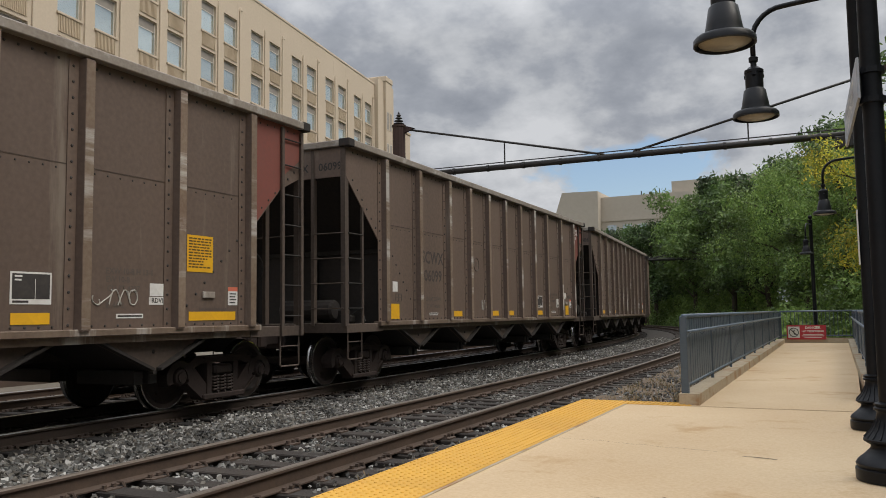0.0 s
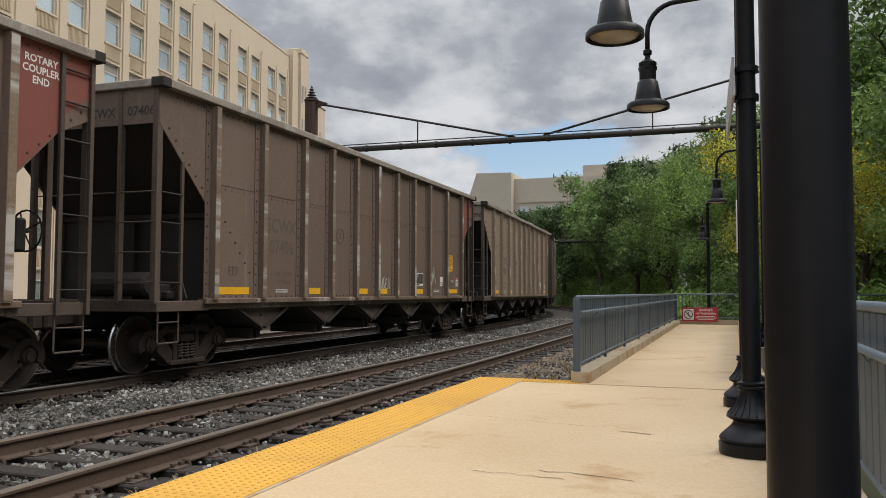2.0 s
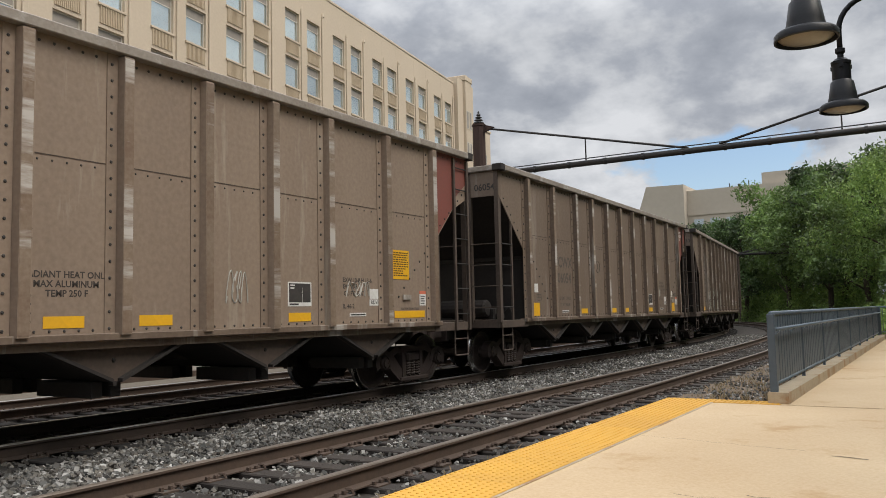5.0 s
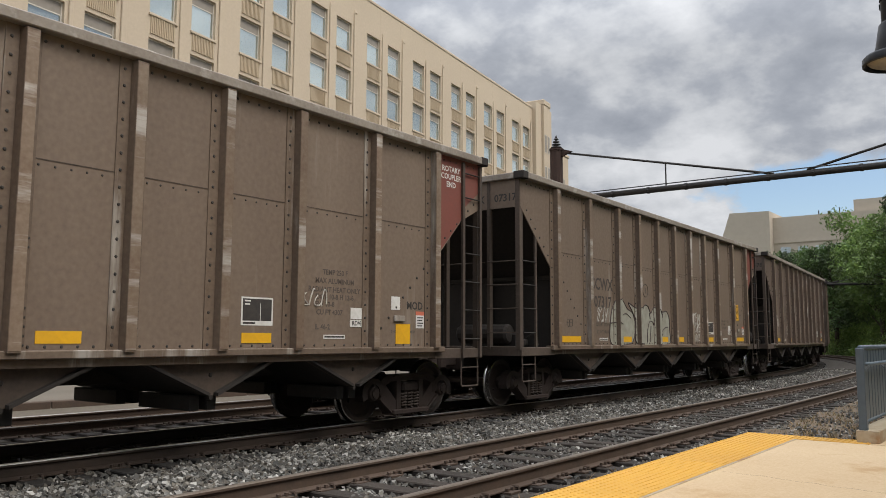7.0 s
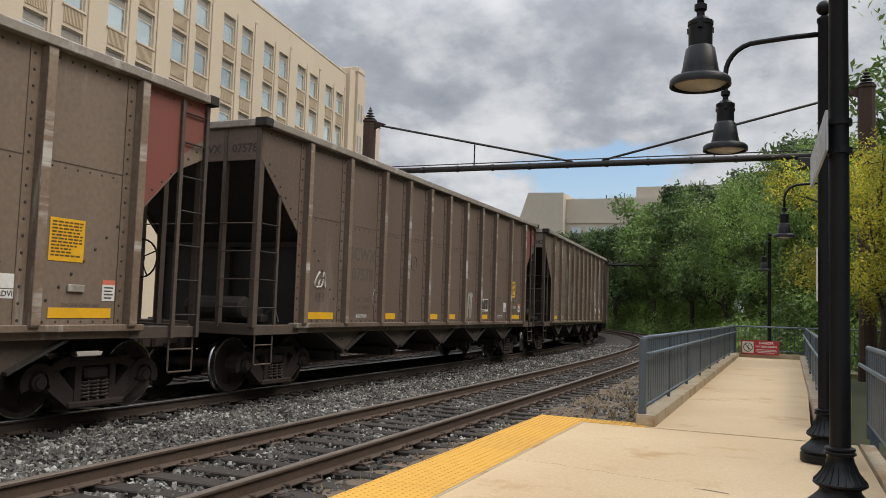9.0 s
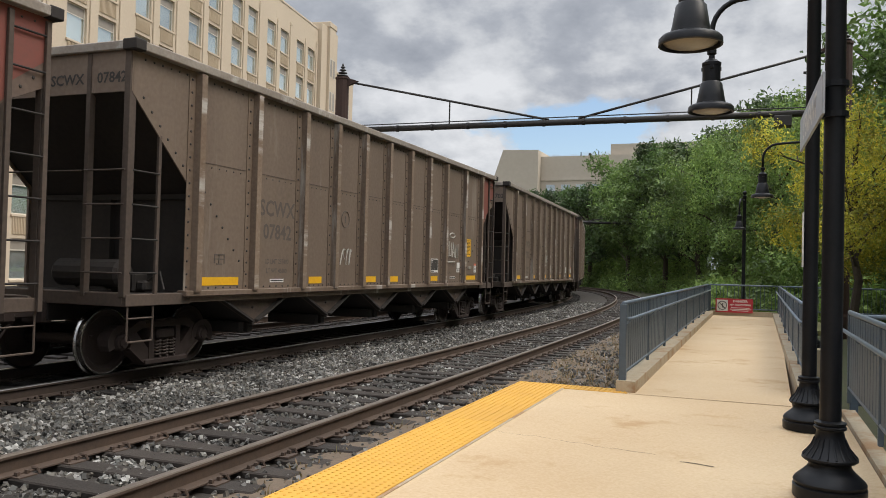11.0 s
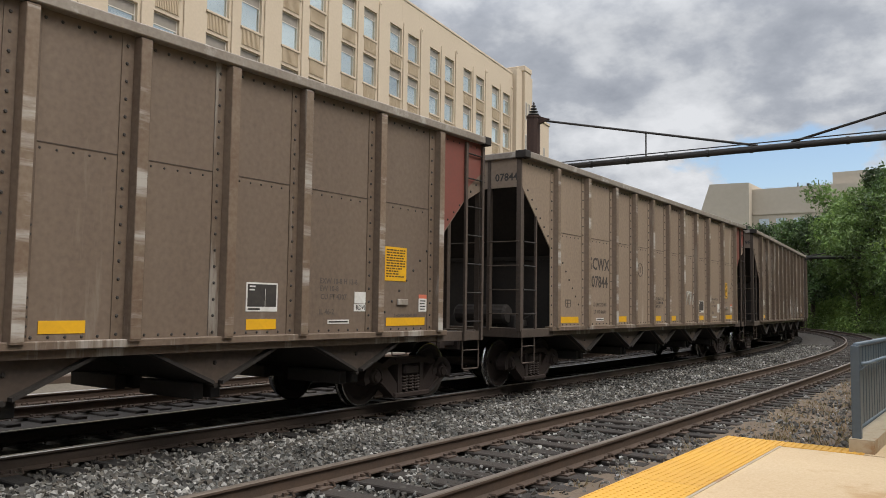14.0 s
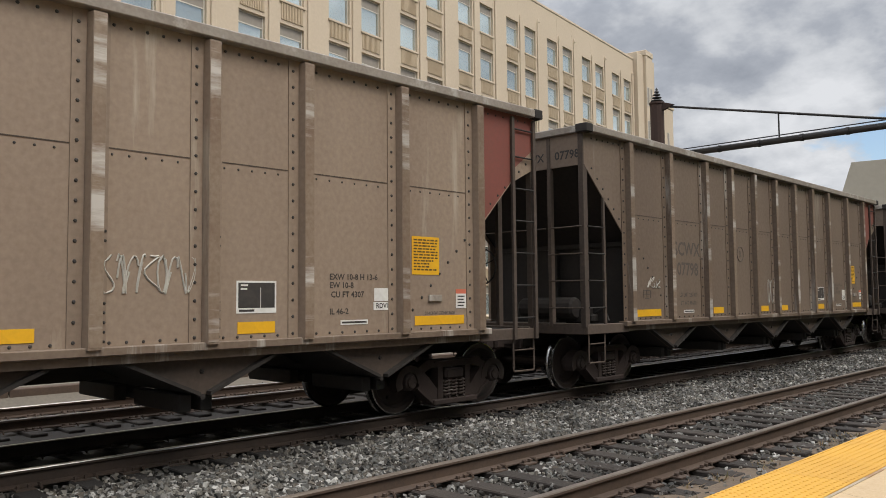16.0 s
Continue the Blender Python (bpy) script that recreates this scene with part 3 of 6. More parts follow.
track("track_main", MAIN, 0.0, SHINYRAIL, "railway track under the moving coal train", -45, 150, shaded=True)
track("track_far", FARTRACK, -0.09, SHINYRAIL, "railway track beyond the coal train", -45, 150, tie_s=(0, 40))
scatter()
earth = Shape()
sweep(earth, NEAR, -12, 10.2, [(0.88, -0.45), (0.95, -0.225), (1.15, -0.192), (1.45, -0.188), (2.06, -0.20), (2.07, -0.45)], 0.0)
sweep(earth, NEAR, 10.3, 42, [(1.0, -0.45), (1.12, -0.205), (1.5, -0.19), (2.0, -0.215), (2.9, -0.225), (3.2, -0.24), (3.22, -0.45)], 0.0)
solid("earth_strip", earth, DIRT, "brown earth and cinders beside the track and platform", "ground")


def verge():
    """The pale ground and low kerb between the far track and the building."""
    sh = Shape()
    sh.prism([(-34.5, -0.43), (-34.5, -0.16), (-12.6, -0.16), (-12.3, -0.43)], 1, -60, 44)
    solid("pavement_yard", sh, PALE, "brown gravel yard before the building", "yard")
    wall = thing("retaining_kerb", "low stained concrete kerb beside the far track", "kerb", kind="structure")
    for i in range(22):
        part("kerb_block", Shape().box(-12.85, -12.55, -20 + i * 2.6, -17.42 + i * 2.6, -0.43, -0.05, 0.015), RUST, wall)


verge()

# ---- platform ----
EDGE, FAR_END, RIGHT = 1.333, 10.15, 4.97


def platform():
    sh = Shape()
    sh.prism([(EDGE + 0.012, -30), (RIGHT, -30), (RIGHT, 9.86), (4.52, 9.86), (4.52, 9.84), (2.70, 9.84), (2.70, FAR_END - 0.02), (EDGE + 0.012, FAR_END - 0.02)], 2, -0.45, PLAT_Z - 0.006)
    solid("platform", sh, CONCRETE, "worn tan concrete station platform with faint cracks", "platform")
    sh = Shape().prism([(2.70, 9.856), (4.52, 9.856), (4.70, 20.0), (4.86, 29.6), (2.70, 29.6)], 2, -0.45, PLAT_Z - 0.004)
    solid("walkway", sh, CONCRETE, "tan concrete walkway running on beyond the platform", "walkway")
    strip = thing("tactile_strip", "yellow tactile warning strip with raised domes along the platform edge", "tactile paving", kind="structure")

    def panel(w, l, nx, ny):
        p = Shape().box(0, w, 0, l, -0.05, 0.0, 0.003)
        for i in range(nx):
            for j in range(ny):
                x, y = (i + 0.5) * w / nx, (j + 0.5) * l / ny
                p.lathe([(0.014, -0.001), (0.011, 0.005), (0.006, 0.006)], 6, (x, y, 0))
        return p.mesh("tactile_panel", TACTILE)
    full = panel(0.607, 0.912, 10, 15)
    y = FAR_END - 0.915
    while y > -9:
        ob = part("tactile_panel", full, TACTILE, strip)
        ob.location = (EDGE, y, PLAT_Z + 0.002)
        y -= 0.915
    short = panel(0.78, 0.30, 13, 5)
    ob = part("tactile_panel", short, TACTILE, strip)
    ob.location = (EDGE + 0.61, FAR_END - 0.305, PLAT_Z + 0.002)
    line = Shape().box(EDGE + 0.613, EDGE + 0.640, -20, FAR_END - 0.31, PLAT_Z - 0.02, PLAT_Z - 0.001)
    part("edge_joint", line, KERB, strip, "pale sealed joint along the strip")
    cr = thing("pavement_joints", "thin dark cracks and joints in the concrete", "crack", kind="structure")
    rng = random.Random(5)

    def crack(x0, y0, x1, y1, w=0.006, n=14, amp=0.03):
        c = Shape()
        pts = [(x0 + (x1 - x0) * i / n + rng.uniform(-amp, amp) * (0 < i < n), y0 + (y1 - y0) * i / n + rng.uniform(-amp, amp) * (0 < i < n)) for i in range(n + 1)]
        d = Vector((x1 - x0, y1 - y0)).normalized()
        v = []
        for p in pts:
            ww = w * rng.uniform(0.4, 1.2)
            v += [(p[0] - d.y * ww, p[1] + d.x * ww, PLAT_Z - 0.0025), (p[0] + d.y * ww, p[1] - d.x * ww, PLAT_Z - 0.0025)]
        c.add(v, [(2 * i, 2 * i + 1, 2 * i + 3, 2 * i + 2) for i in range(n)])
        part("crack", c, DIRT, cr)
    crack(2.75, 9.85, 4.5, 9.86, 0.005, 20, 0.008)
    crack(1.96, 7.05, 3.4, 6.75, 0.0035)
    crack(2.9, 4.85, 3.5, 4.80, 0.004, 9, 0.03)
    crack(3.3, 5.0, 3.9, 4.9, 0.006, 7, 0.04)
    crack(3.6, 6.6, 3.85, 6.55, 0.008, 4, 0.02)


platform()


def kerb_run(name, pts, w=0.16, h=0.16):
    k = thing(name, "weathered concrete kerb under the walkway fence", "kerb", kind="structure")
    for (x0, y0), (x1, y1) in zip(pts, pts[1:]):
        n = max(1, round(math.hypot(x1 - x0, y1 - y0) / 3.0))
        for i in range(n):
            a, b = Vector((x0, y0)).lerp(Vector((x1, y1)), i / n), Vector((x0, y0)).lerp(Vector((x1, y1)), (i + 1) / n)
            d = (b - a).normalized()
            s = Vector((d.y, -d.x)) * w / 2
            g = d * 0.004
            sh = Shape().prism([tuple(a + s + g), tuple(b + s - g), tuple(b - s - g), tuple(a - s + g)], 2, -0.3, PLAT_Z + h)
            part("kerb_block", sh, KERB, k)


def fence(name, pts, z0, z1, label, bay=2.44, handrail=1, slats=False):
    """Posts, a top rail, panels of solid sheet or thin pickets, and an inner handrail, along a broken line."""
    root = thing(name, label, "fence")
    for (x0, y0), (x1, y1) in zip(pts, pts[1:]):
        a, b = Vector((x0, y0, 0)), Vector((x1, y1, 0))
        d = (b - a).normalized()
        q = Vector((d.y, -d.x, 0)) * handrail
        n = max(1, round((b - a).length / bay))
        part("top_rail", Shape().tube([a + Vector((0, 0, z1)), b + Vector((0, 0, z1))], 0.027, 8), RAILPAINT, root, smooth=True)
        part("bottom_rail", Shape().tube([a + Vector((0, 0, z0 + 0.07)), b + Vector((0, 0, z0 + 0.07))], 0.02, 8), RAILPAINT, root, smooth=True)
        if not slats:
            h = z1 - 0.19
            part("handrail", Shape().tube([a + q * 0.01 + d * 0.05 + Vector((0, 0, h)), a + q * 0.085 + d * 0.10 + Vector((0, 0, h + 0.005)), b + q * 0.085 + Vector((0, 0, h + 0.005))], 0.021, 8), RAILPAINT, root, smooth=True)
        for i in range(n + 1):
            p = a.lerp(b, i / n)
            w = 0.022 if i else 0.042
            part("post", Shape().box(p.x - w, p.x + w, p.y - w, p.y + w, z0 - 0.10, z1 - 0.005, 0.006), FENCE, root)
            if i == n:
                break
            r = a.lerp(b, (i + 1) / n)
            s = Vector((d.y, -d.x, 0))
            lo, hi = p + d * 0.045, r - d * 0.045
            if slats:
                k = max(4, round((hi - lo).length / 0.12))
                for j in range(k):
                    c = lo.lerp(hi, (j + 0.5) / k)
                    part("picket", Shape().tube([c + Vector((0, 0, z0 + 0.07)), c + Vector((0, 0, z1))], 0.009, 6), FENCE, root)
            else:
                sh = Shape()
                e = s * 0.008
                front = []
                for j in range(12):
                    for u, k in ((j + 0.06, 1), (j + 0.10, 0.3), (j + 0.90, 0.3), (j + 0.94, 1)):
                        front.append(lo.lerp(hi, u / 12) + e * k)
                back = [c - e * 1.4 for c in front[::-1]]
                sh.prism([tuple(c.xy) for c in front + back], 2, z0 + 0.085, z1 - 0.03)
                part("panel", sh, FENCE, root, "blue-grey sheet metal panel")
                for u in (0.0, 0.5):
                    c = p.lerp(r, u) + Vector((0, 0, z1 - 0.20))
                    part("bracket", Shape().tube([c, c + q * 0.05 + Vector((0, 0, -0.05)), c + q * 0.085 + Vector((0, 0, 0))], 0.009, 6), RAILPAINT, root)
    return root


kerb_run("kerb_left", [(2.695, 9.93), (2.675, 29.5)], 0.23, 0.13)
kerb_run("kerb_right", [(4.72, 10.3), (4.76, 20.0), (4.82, 29.5)], 0.23, 0.13)
solid("lawn", Shape().box(0.5, 16, 30.2, 37.5, -0.43, -0.25), LAWN, "pale dry grass behind the walkway end", "lawn")
kerb_run("kerb_end", [(2.66, 29.58), (4.86, 29.58)])
kerb_run("kerb_platform_right", [(5.06, -8), (5.06, 9.8)], 0.14, 0.02)
fence("walkway_fence", [(2.645, 10.02), (2.61, 29.5)], PLAT_Z + 0.14, 1.22, "blue-grey sheet metal fence with handrail between walkway and track")
fence("walkway_fence", [(4.72, 10.9), (4.79, 20.0), (4.88, 29.5)], PLAT_Z + 0.14, 1.22, "blue-grey sheet metal fence with handrail between walkway and trees", handrail=-1)
fence("end_fence", [(2.66, 29.56), (4.88, 29.56), (9.5, 29.56)], PLAT_Z + 0.17, 1.22, "blue-grey picket fence closing the walkway's end", slats=True)
fence("platform_fence", [(5.09, -6.5), (5.09, 10.0)], PLAT_Z + 0.16, 1.22, "blue-grey sheet metal fence along the back of the platform", handrail=-1)
fence("ramp_fence", [(5.2, 10.6), (9.2, 10.9)], PLAT_Z - 0.1, 1.15, "blue-grey rail fence turning away behind the platform", slats=True)


def danger_sign():
    root = thing("danger_sign", "red danger sign with white lettering hung on the end fence", "sign", pose(3.46, 29.44, 0.52, 90))
    part("plate", Shape().box(-0.60, 0.60, -0.24, 0.24, -0.004, 0.004, 0.002), SIGNRED, root)
    ic = Shape().box(-0.56, -0.20, -0.19, 0.19, 0.0041, 0.006)
    part("pictogram_field", ic, WHITE, root, "white square field")
    ring = Shape().tube([(-0.38 + 0.14 * math.cos(i * math.pi / 12), 0.14 * math.sin(i * math.pi / 12), 0.008) for i in range(24)], 0.014, 5, closed=True)
    ring.tube([(-0.48, 0.10, 0.008), (-0.28, -0.10, 0.008)], 0.014, 5)
    ring.tube([(-0.36, 0.08, 0.007), (-0.39, 0.0, 0.007), (-0.34, -0.09, 0.007)], 0.016, 5)
    part("prohibition_ring", ring, INK, root, "black barred ring pictogram")
    t = part("lettering", text_mesh("DANGER", 0.115, WHITE), WHITE, root, "white lettering")
    t.location = (0.20, 0.15, 0.0055)
    t = part("lettering", text_mesh("NO TRESPASSING", 0.085, WHITE), WHITE, root, "white lettering")
    t.location = (0.20, 0.03, 0.0055)
    bars = Shape()
    for i, w in enumerate((0.30, 0.34, 0.26)):
        bars.box(0.20 - w, 0.20 + w, -0.07 - 0.05 * i - 0.010, -0.07 - 0.05 * i + 0.010, 0.0041, 0.0055)
    part("small_print", bars, WHITE, root)


danger_sign()

# ---- street lamps ----


def lamp_post():
    root = thing("street_lamp", "black cast-iron street lamp with a bell shade on a curved arm", "street lamp", group="platform lamps")
    base = Shape().lathe([(0.222, 0), (0.225, 0.01), (0.225, 0.075), (0.212, 0.082), (0.218, 0.090), (0.222, 0.105), (0.210, 0.125), (0.165, 0.165), (0.136, 0.195), (0.128, 0.210), (0.128, 0.225),
                          (0.150, 0.235), (0.170, 0.250), (0.170, 0.262), (0.150, 0.285), (0.115, 0.330), (0.092, 0.385), (0.082, 0.430), (0.085, 0.440), (0.099, 0.448), (0.099, 0.462), (0.088, 0.470),
                          (0.096, 0.478), (0.096, 0.490), (0.070, 0.500)], 28)
    part("base", smooth_by_angle(base.mesh("base", BLACK), 35), BLACK, root, "stepped drum base with a fluted bell skirt")
    fl = Shape()
    for k in range(20):
        a = 2 * math.pi * (k + 0.5) / 20
        c, q = math.cos(a), math.sin(a)
        fl.tube([(0.162 * c, 0.162 * q, 0.268), (0.138 * c, 0.138 * q, 0.297), (0.113 * c, 0.113 * q, 0.332), (0.091 * c, 0.091 * q, 0.388)], 0.009, 5, 0.004)
    part("fluting", fl, BLACK, root, kind="stuff")
    part("pole", smooth_by_angle(Shape().lathe([(0.066, 0.495), (0.065, 2.2), (0.060, 4.26), (0.070, 4.28), (0.070, 4.31), (0.05, 4.33)], 24).mesh("pole", BLACK), 40), BLACK, root)
    part("finial", Shape().lathe([(0.02, 4.33), (0.03, 4.35)] + [(0.075 * math.sin(t), 4.42 - 0.075 * math.cos(t)) for t in [0.5 + 0.26 * i for i in range(10)]] + [(0.004, 4.50)], 14), BLACK, root, "ball finial", smooth=True)
    R = 0.30
    pts = [(0, 0, 4.16), (-0.3, 0, 4.155), (-0.55, 0, 4.14)]
    pts += [(-0.62 - R * math.sin(t), 0, 4.135 - R * (1 - math.cos(t))) for t in [i * math.pi / 14 for i in range(8)]]
    pts += [(-0.92, 0, 3.64)]
    part("arm", Shape().tube(pts, 0.026, 10), BLACK, root, "curved gooseneck arm", smooth=True)
    sh = Shape().lathe([(0.026, 3.30), (0.045, 3.29), (0.045, 3.25), (0.028, 3.235), (0.030, 3.20), (0.058, 3.185), (0.075, 3.165), (0.092, 3.158), (0.092, 3.13), (0.086, 3.125), (0.086, 2.97), (0.105, 2.95),
                        (0.13, 2.80), (0.142, 2.755), (0.20, 2.735), (0.218, 2.715), (0.220, 2.672), (0.205, 2.668), (0.19, 2.70)], 24, (-0.92, 0, 0.36))
    shade = part("shade", smooth_by_angle(sh.mesh("shade", BLACK), 40), BLACK, root, "black bell shade with a wide rim")
    dome = Shape().lathe([(0.004, 2.655)] + [(0.19 * math.sin(t), 2.70 - 0.045 * math.cos(t)) for t in [0.3 + 0.21 * i for i in range(7)]] + [(0.1, 2.71)], 20, (-0.92, 0, 0.36))
    part("lens", dome, LAMPGLASS, shade, "cream prismatic glass lens", smooth=True)
    cl = Shape()
    for a in (0.6, 2.7, 4.8):
        c, s = math.cos(a), math.sin(a)
        cl.box(-0.92 + 0.088 * c - 0.018, -0.92 + 0.088 * c + 0.018, 0.088 * s - 0.018, 0.088 * s + 0.018, 3.45, 3.485)
    part("clamp_screw", cl, BLACK, shade, kind="stuff")
    return root


def lamps():
    first = lamp_post()
    spots = [(4.566, 1.34), (4.585, 6.02), (4.60, 8.50), (5.15, 18.0)]
    first.matrix_basis = pose(*spots[0], PLAT_Z)
    for x, y in spots[1:]:
        copy_thing(first, pose(x, y, PLAT_Z))
    copy_thing(first, pose(3.72, 31.6, PLAT_Z, 0, 0, 80))
    for x, y in ((5.15, 18.0), (3.72, 31.6)):
        solid("lamp_footing", Shape().box(x - 0.3, x + 0.3, y - 0.3, y + 0.3, -0.45, PLAT_Z, 0.02), KERB, "square concrete footing under a street lamp", "footing")
    for y in (6.02,):
        root = thing("station_sign", "pale grey station sign blade bolted to a lamp post", "sign", pose(4.585, y, 2.77, 0, 0, 1.5))
        part("plate", Shape().box(-0.102, -0.084, -0.26, 1.46, -0.135, 0.135, 0.003), SIGNGREY, root, "brushed grey metal plate")
        part("clamp", Shape().lathe([(0.062, -0.12), (0.085, -0.12), (0.085, -0.08), (0.062, -0.08)], 16), BLACK, root)
        part("clamp", Shape().lathe([(0.062, 0.08), (0.085, 0.08), (0.085, 0.12), (0.062, 0.12)], 16), BLACK, root)
        ob = part("lettering", text_mesh("L'ENFANT", 0.24, WHITE), None, root, "white lettering")
        ob.matrix_basis = Matrix.Translation((-0.1035, 0.62, -0.01)) @ Matrix.Rotation(-math.pi / 2, 4, "Z") @ Matrix.Rotation(math.pi / 2, 4, "X")
    root = thing("small_notice", "narrow white notice strapped to a lamp post", "notice", pose(4.60, 8.50, 1.95))
    part("plate", Shape().box(-0.076, -0.064, -0.05, 0.05, -0.26, 0.26, 0.002), WHITE, root)


lamps()

# ---- gantries across the tracks ----


def gantry(name, y, xl, xr, top, beam, label, m=None, detail=True):
    root = thing(name, label, "gantry", m)
    for x in (xl, xr):
        post = part("post", Shape().lathe([(0.30, -0.42), (0.30, 0.3), (0.27, 0.4), (0.27, top - 0.62), (0.30, top - 0.6), (0.30, top - 0.52), (0.2, top - 0.5)], 12, (x, y, 0)), GANTRY_RUST, root, "rusty round steel mast")
        cap = Shape()
        for k in range(4):
            cap.lathe([(0.06, top - 0.5 + k * 0.12), (0.24 - 0.045 * k, top - 0.46 + k * 0.12), (0.22 - 0.045 * k, top - 0.43 + k * 0.12), (0.05, top - 0.40 + k * 0.12)], 12, (x, y, 0))
        cap.lathe([(0.03, top - 0.05), (0.05, top), (0.01, top + 0.08)], 8, (x, y, 0))
        part("finial", cap, GANTRY, post, "stacked ring finial")
    part("beam", Shape().tube([(xl, y, beam + 0.03), (xr, y, beam - 0.06)], 0.115, 10), GANTRY, root, "long round steel beam", smooth=True)
    part("conduit", Shape().tube([(xl, y - 0.1, beam + 0.20), (xr, y - 0.1, beam + 0.12)], 0.022, 6), GANTRY, root)
    mid = (xl + xr) / 2
    for x, e in ((xl, -1), (xr, 1)):
        x1 = mid + e * 0.55
        part("tie_rod", Shape().tube([(x - e * 0.3, y, top - 0.72), (x1, y, beam + 0.1)], 0.045, 8), GANTRY, root, "slanting steel tie rod", smooth=True)
        part("bracket", Shape().prism([(x - e * 0.25, top - 0.55), (x - e * 0.75, top - 0.72), (x - e * 0.25, top - 0.9)], 1, y - 0.05, y + 0.05), GANTRY_RUST, root)
        xh = mid + e * 4.55
        zt = top - 0.72 + (beam + 0.1 - top + 0.72) * ((xh - x + e * 0.3) / (x1 - x + e * 0.3))
        part("hanger", Shape().tube([(xh, y, beam), (xh, y, zt)], 0.028, 6), GANTRY, root)
    for k in range(12):
        x = xl + (k + 0.7) * (xr - xl) / 12.4
        z = beam + 0.03 - 0.09 * (x - xl) / (xr - xl)
        part("beam_clamp", Shape().tube([(x - 0.05, y, z), (x + 0.05, y, z)], 0.135, 10), GANTRY, root)
    if detail:
        part("junction_box", Shape().box(xr - 2.1, xr - 1.55, y - 0.25, y + 0.25, beam - 0.50, beam - 0.13, 0.02), GANTRY, root)
    return root


gantry("signal_gantry", 29.45, -11.95, 6.73, 9.86, 7.10, "old black steel gantry with tie rods spanning the tracks")
gantry("signal_gantry", 0.0, -9.5, 9.5, 8.8, 6.35, "distant black steel gantry spanning the curved tracks before trees", pose(-12.0, 79, 0, 0, 0, 18), False)

# ---- buildings ----
AX, AY, DX, DY = -35.42, 48.36, -0.1455, 0.9894
EX, EY = 4.06, 0.84


def along(y_plane):
    """Distance along the facade from its reference point, for a sight line through (-29.88, y)."""
    rx, ry = -29.88 - EX, y_plane - EY
    # solve A + u D = E + k r
    k = ((AX - EX) * DY - (AY - EY) * DX) / (rx * DY - ry * DX)
    px, py = EX + k * rx, EY + k * ry
    return (px - AX) * DX + (py - AY) * DY


def office_building():
    m = Matrix.Translation((AX, AY, 0)) @ Matrix.Rotation(math.atan2(DY, DX), 4, "Z")
    # local x runs along the facade, local y points away from the tracks
    root = thing("office_building", "tan limestone office block with paired sash windows and tall pilasters", "building", m)
    u0, top, floor_h = -75.0, 26.15, 3.52
    win_w, win_h = 1.78, 2.22
    first = along(41.72)
    pitch_pair = (along(54.65) - along(32.09)) / 5
    gap_pair = along(43.68) - along(41.72)
    u_end = first + 3 * pitch_pair + gap_pair + win_w + 0.75
    starts = []
    k = 3
    while first + k * pitch_pair > u0 + 3:
        starts.append(first + k * pitch_pair)
        k -= 1
    heads = [23.68 - i * floor_h for i in range(7)]
    cols = sorted([s for a in starts for s in (a, a + gap_pair)])
    # wall in piers and spandrels around true openings
    wall = Shape()
    edges = [u0] + [q for c in cols for q in (c, c + win_w)] + [u_end]
    for i in range(0, len(edges), 2):
        wall.box(edges[i], edges[i + 1], 0, 0.55, -0.45, top)
    for c in cols:
        z = top
        for h in heads:
            wall.box(c, c + win_w, 0.003, 0.55, h, z)
            z = h - win_h
        wall.box(c, c + win_w, 0.003, 0.55, -0.45, z)
    part("wall", wall, FACADE, root)
    # slender round-headed ribs beside each window
    for a in starts:
        for u, w, up in ((a + win_w + 0.30, 0.22, 24.05), (a + gap_pair + win_w + 0.40, 0.34, 24.55)):
            part("pilaster", Shape().box(u - w / 2, u + w / 2, -0.10, -0.002, -0.4, up, 0.03).lathe([(w / 2, 0), (w / 2 * 0.85, 0.14), (w / 2 * 0.5, 0.26), (0.02, 0.32)], 8, (u, -0.002, up)), FACADE, root)
    part("cornice", Shape().box(u0, u_end, -0.05, 0.62, top - 0.001, top + 0.22, 0.03), FACADE, root)
    # end tower with stepped, fluted corners
    part("corner_tower", Shape().prism([(u_end, -0.45), (u_end + 1.6, -0.45), (u_end + 1.6, -0.75), (u_end + 3.4, -0.75), (u_end + 3.4, -0.35), (u_end + 4.9, -0.35), (u_end + 4.9, 16), (u_end, 16)], 2, -0.45, top + 0.75), FACADE, root, "stepped corner tower")
    part("tower_cap", Shape().box(u_end + 1.5, u_end + 3.5, -0.82, 10, top + 0.751, top + 1.35, 0.05), FACADE, root)
    # narrow stair windows of the tower and the wing beyond it
    slit = Shape().box(0, 0.62, -0.03, -0.002, 0, 0.06).box(0, 0.62, -0.03, -0.002, 1.94, 2.0).box(0, 0.06, -0.03, -0.002, 0.06, 1.94).box(0.56, 0.62, -0.03, -0.002, 0.06, 1.94).mesh("window_frame", FRAMEW)
    slit_pane = Shape().box(0.06, 0.56, -0.012, -0.003, 0.06, 1.94).mesh("pane", TRANSOM)
    for u, y in ((1.75, -0.75), (2.60, -0.75), (5.6, -0.05), (7.4, -0.05), (9.2, -0.05)):
        for h in heads[:5]:
            if u < 5 or h < 22:
                w = part("window", slit, FRAMEW, root)
                w.location = (u_end + u, y, h - 2.1)
                part("pane", slit_pane, TRANSOM, w)
    part("tower_rib", Shape().box(u_end + 3.5, u_end + 3.9, -0.52, -0.351, 2, top + 0.4, 0.04), FACADE, root)
    part("low_wing", Shape().box(u_end + 4.901, u_end + 11.2, -0.05, 16, -0.45, top - 3.3, 0.05), FACADE, root)
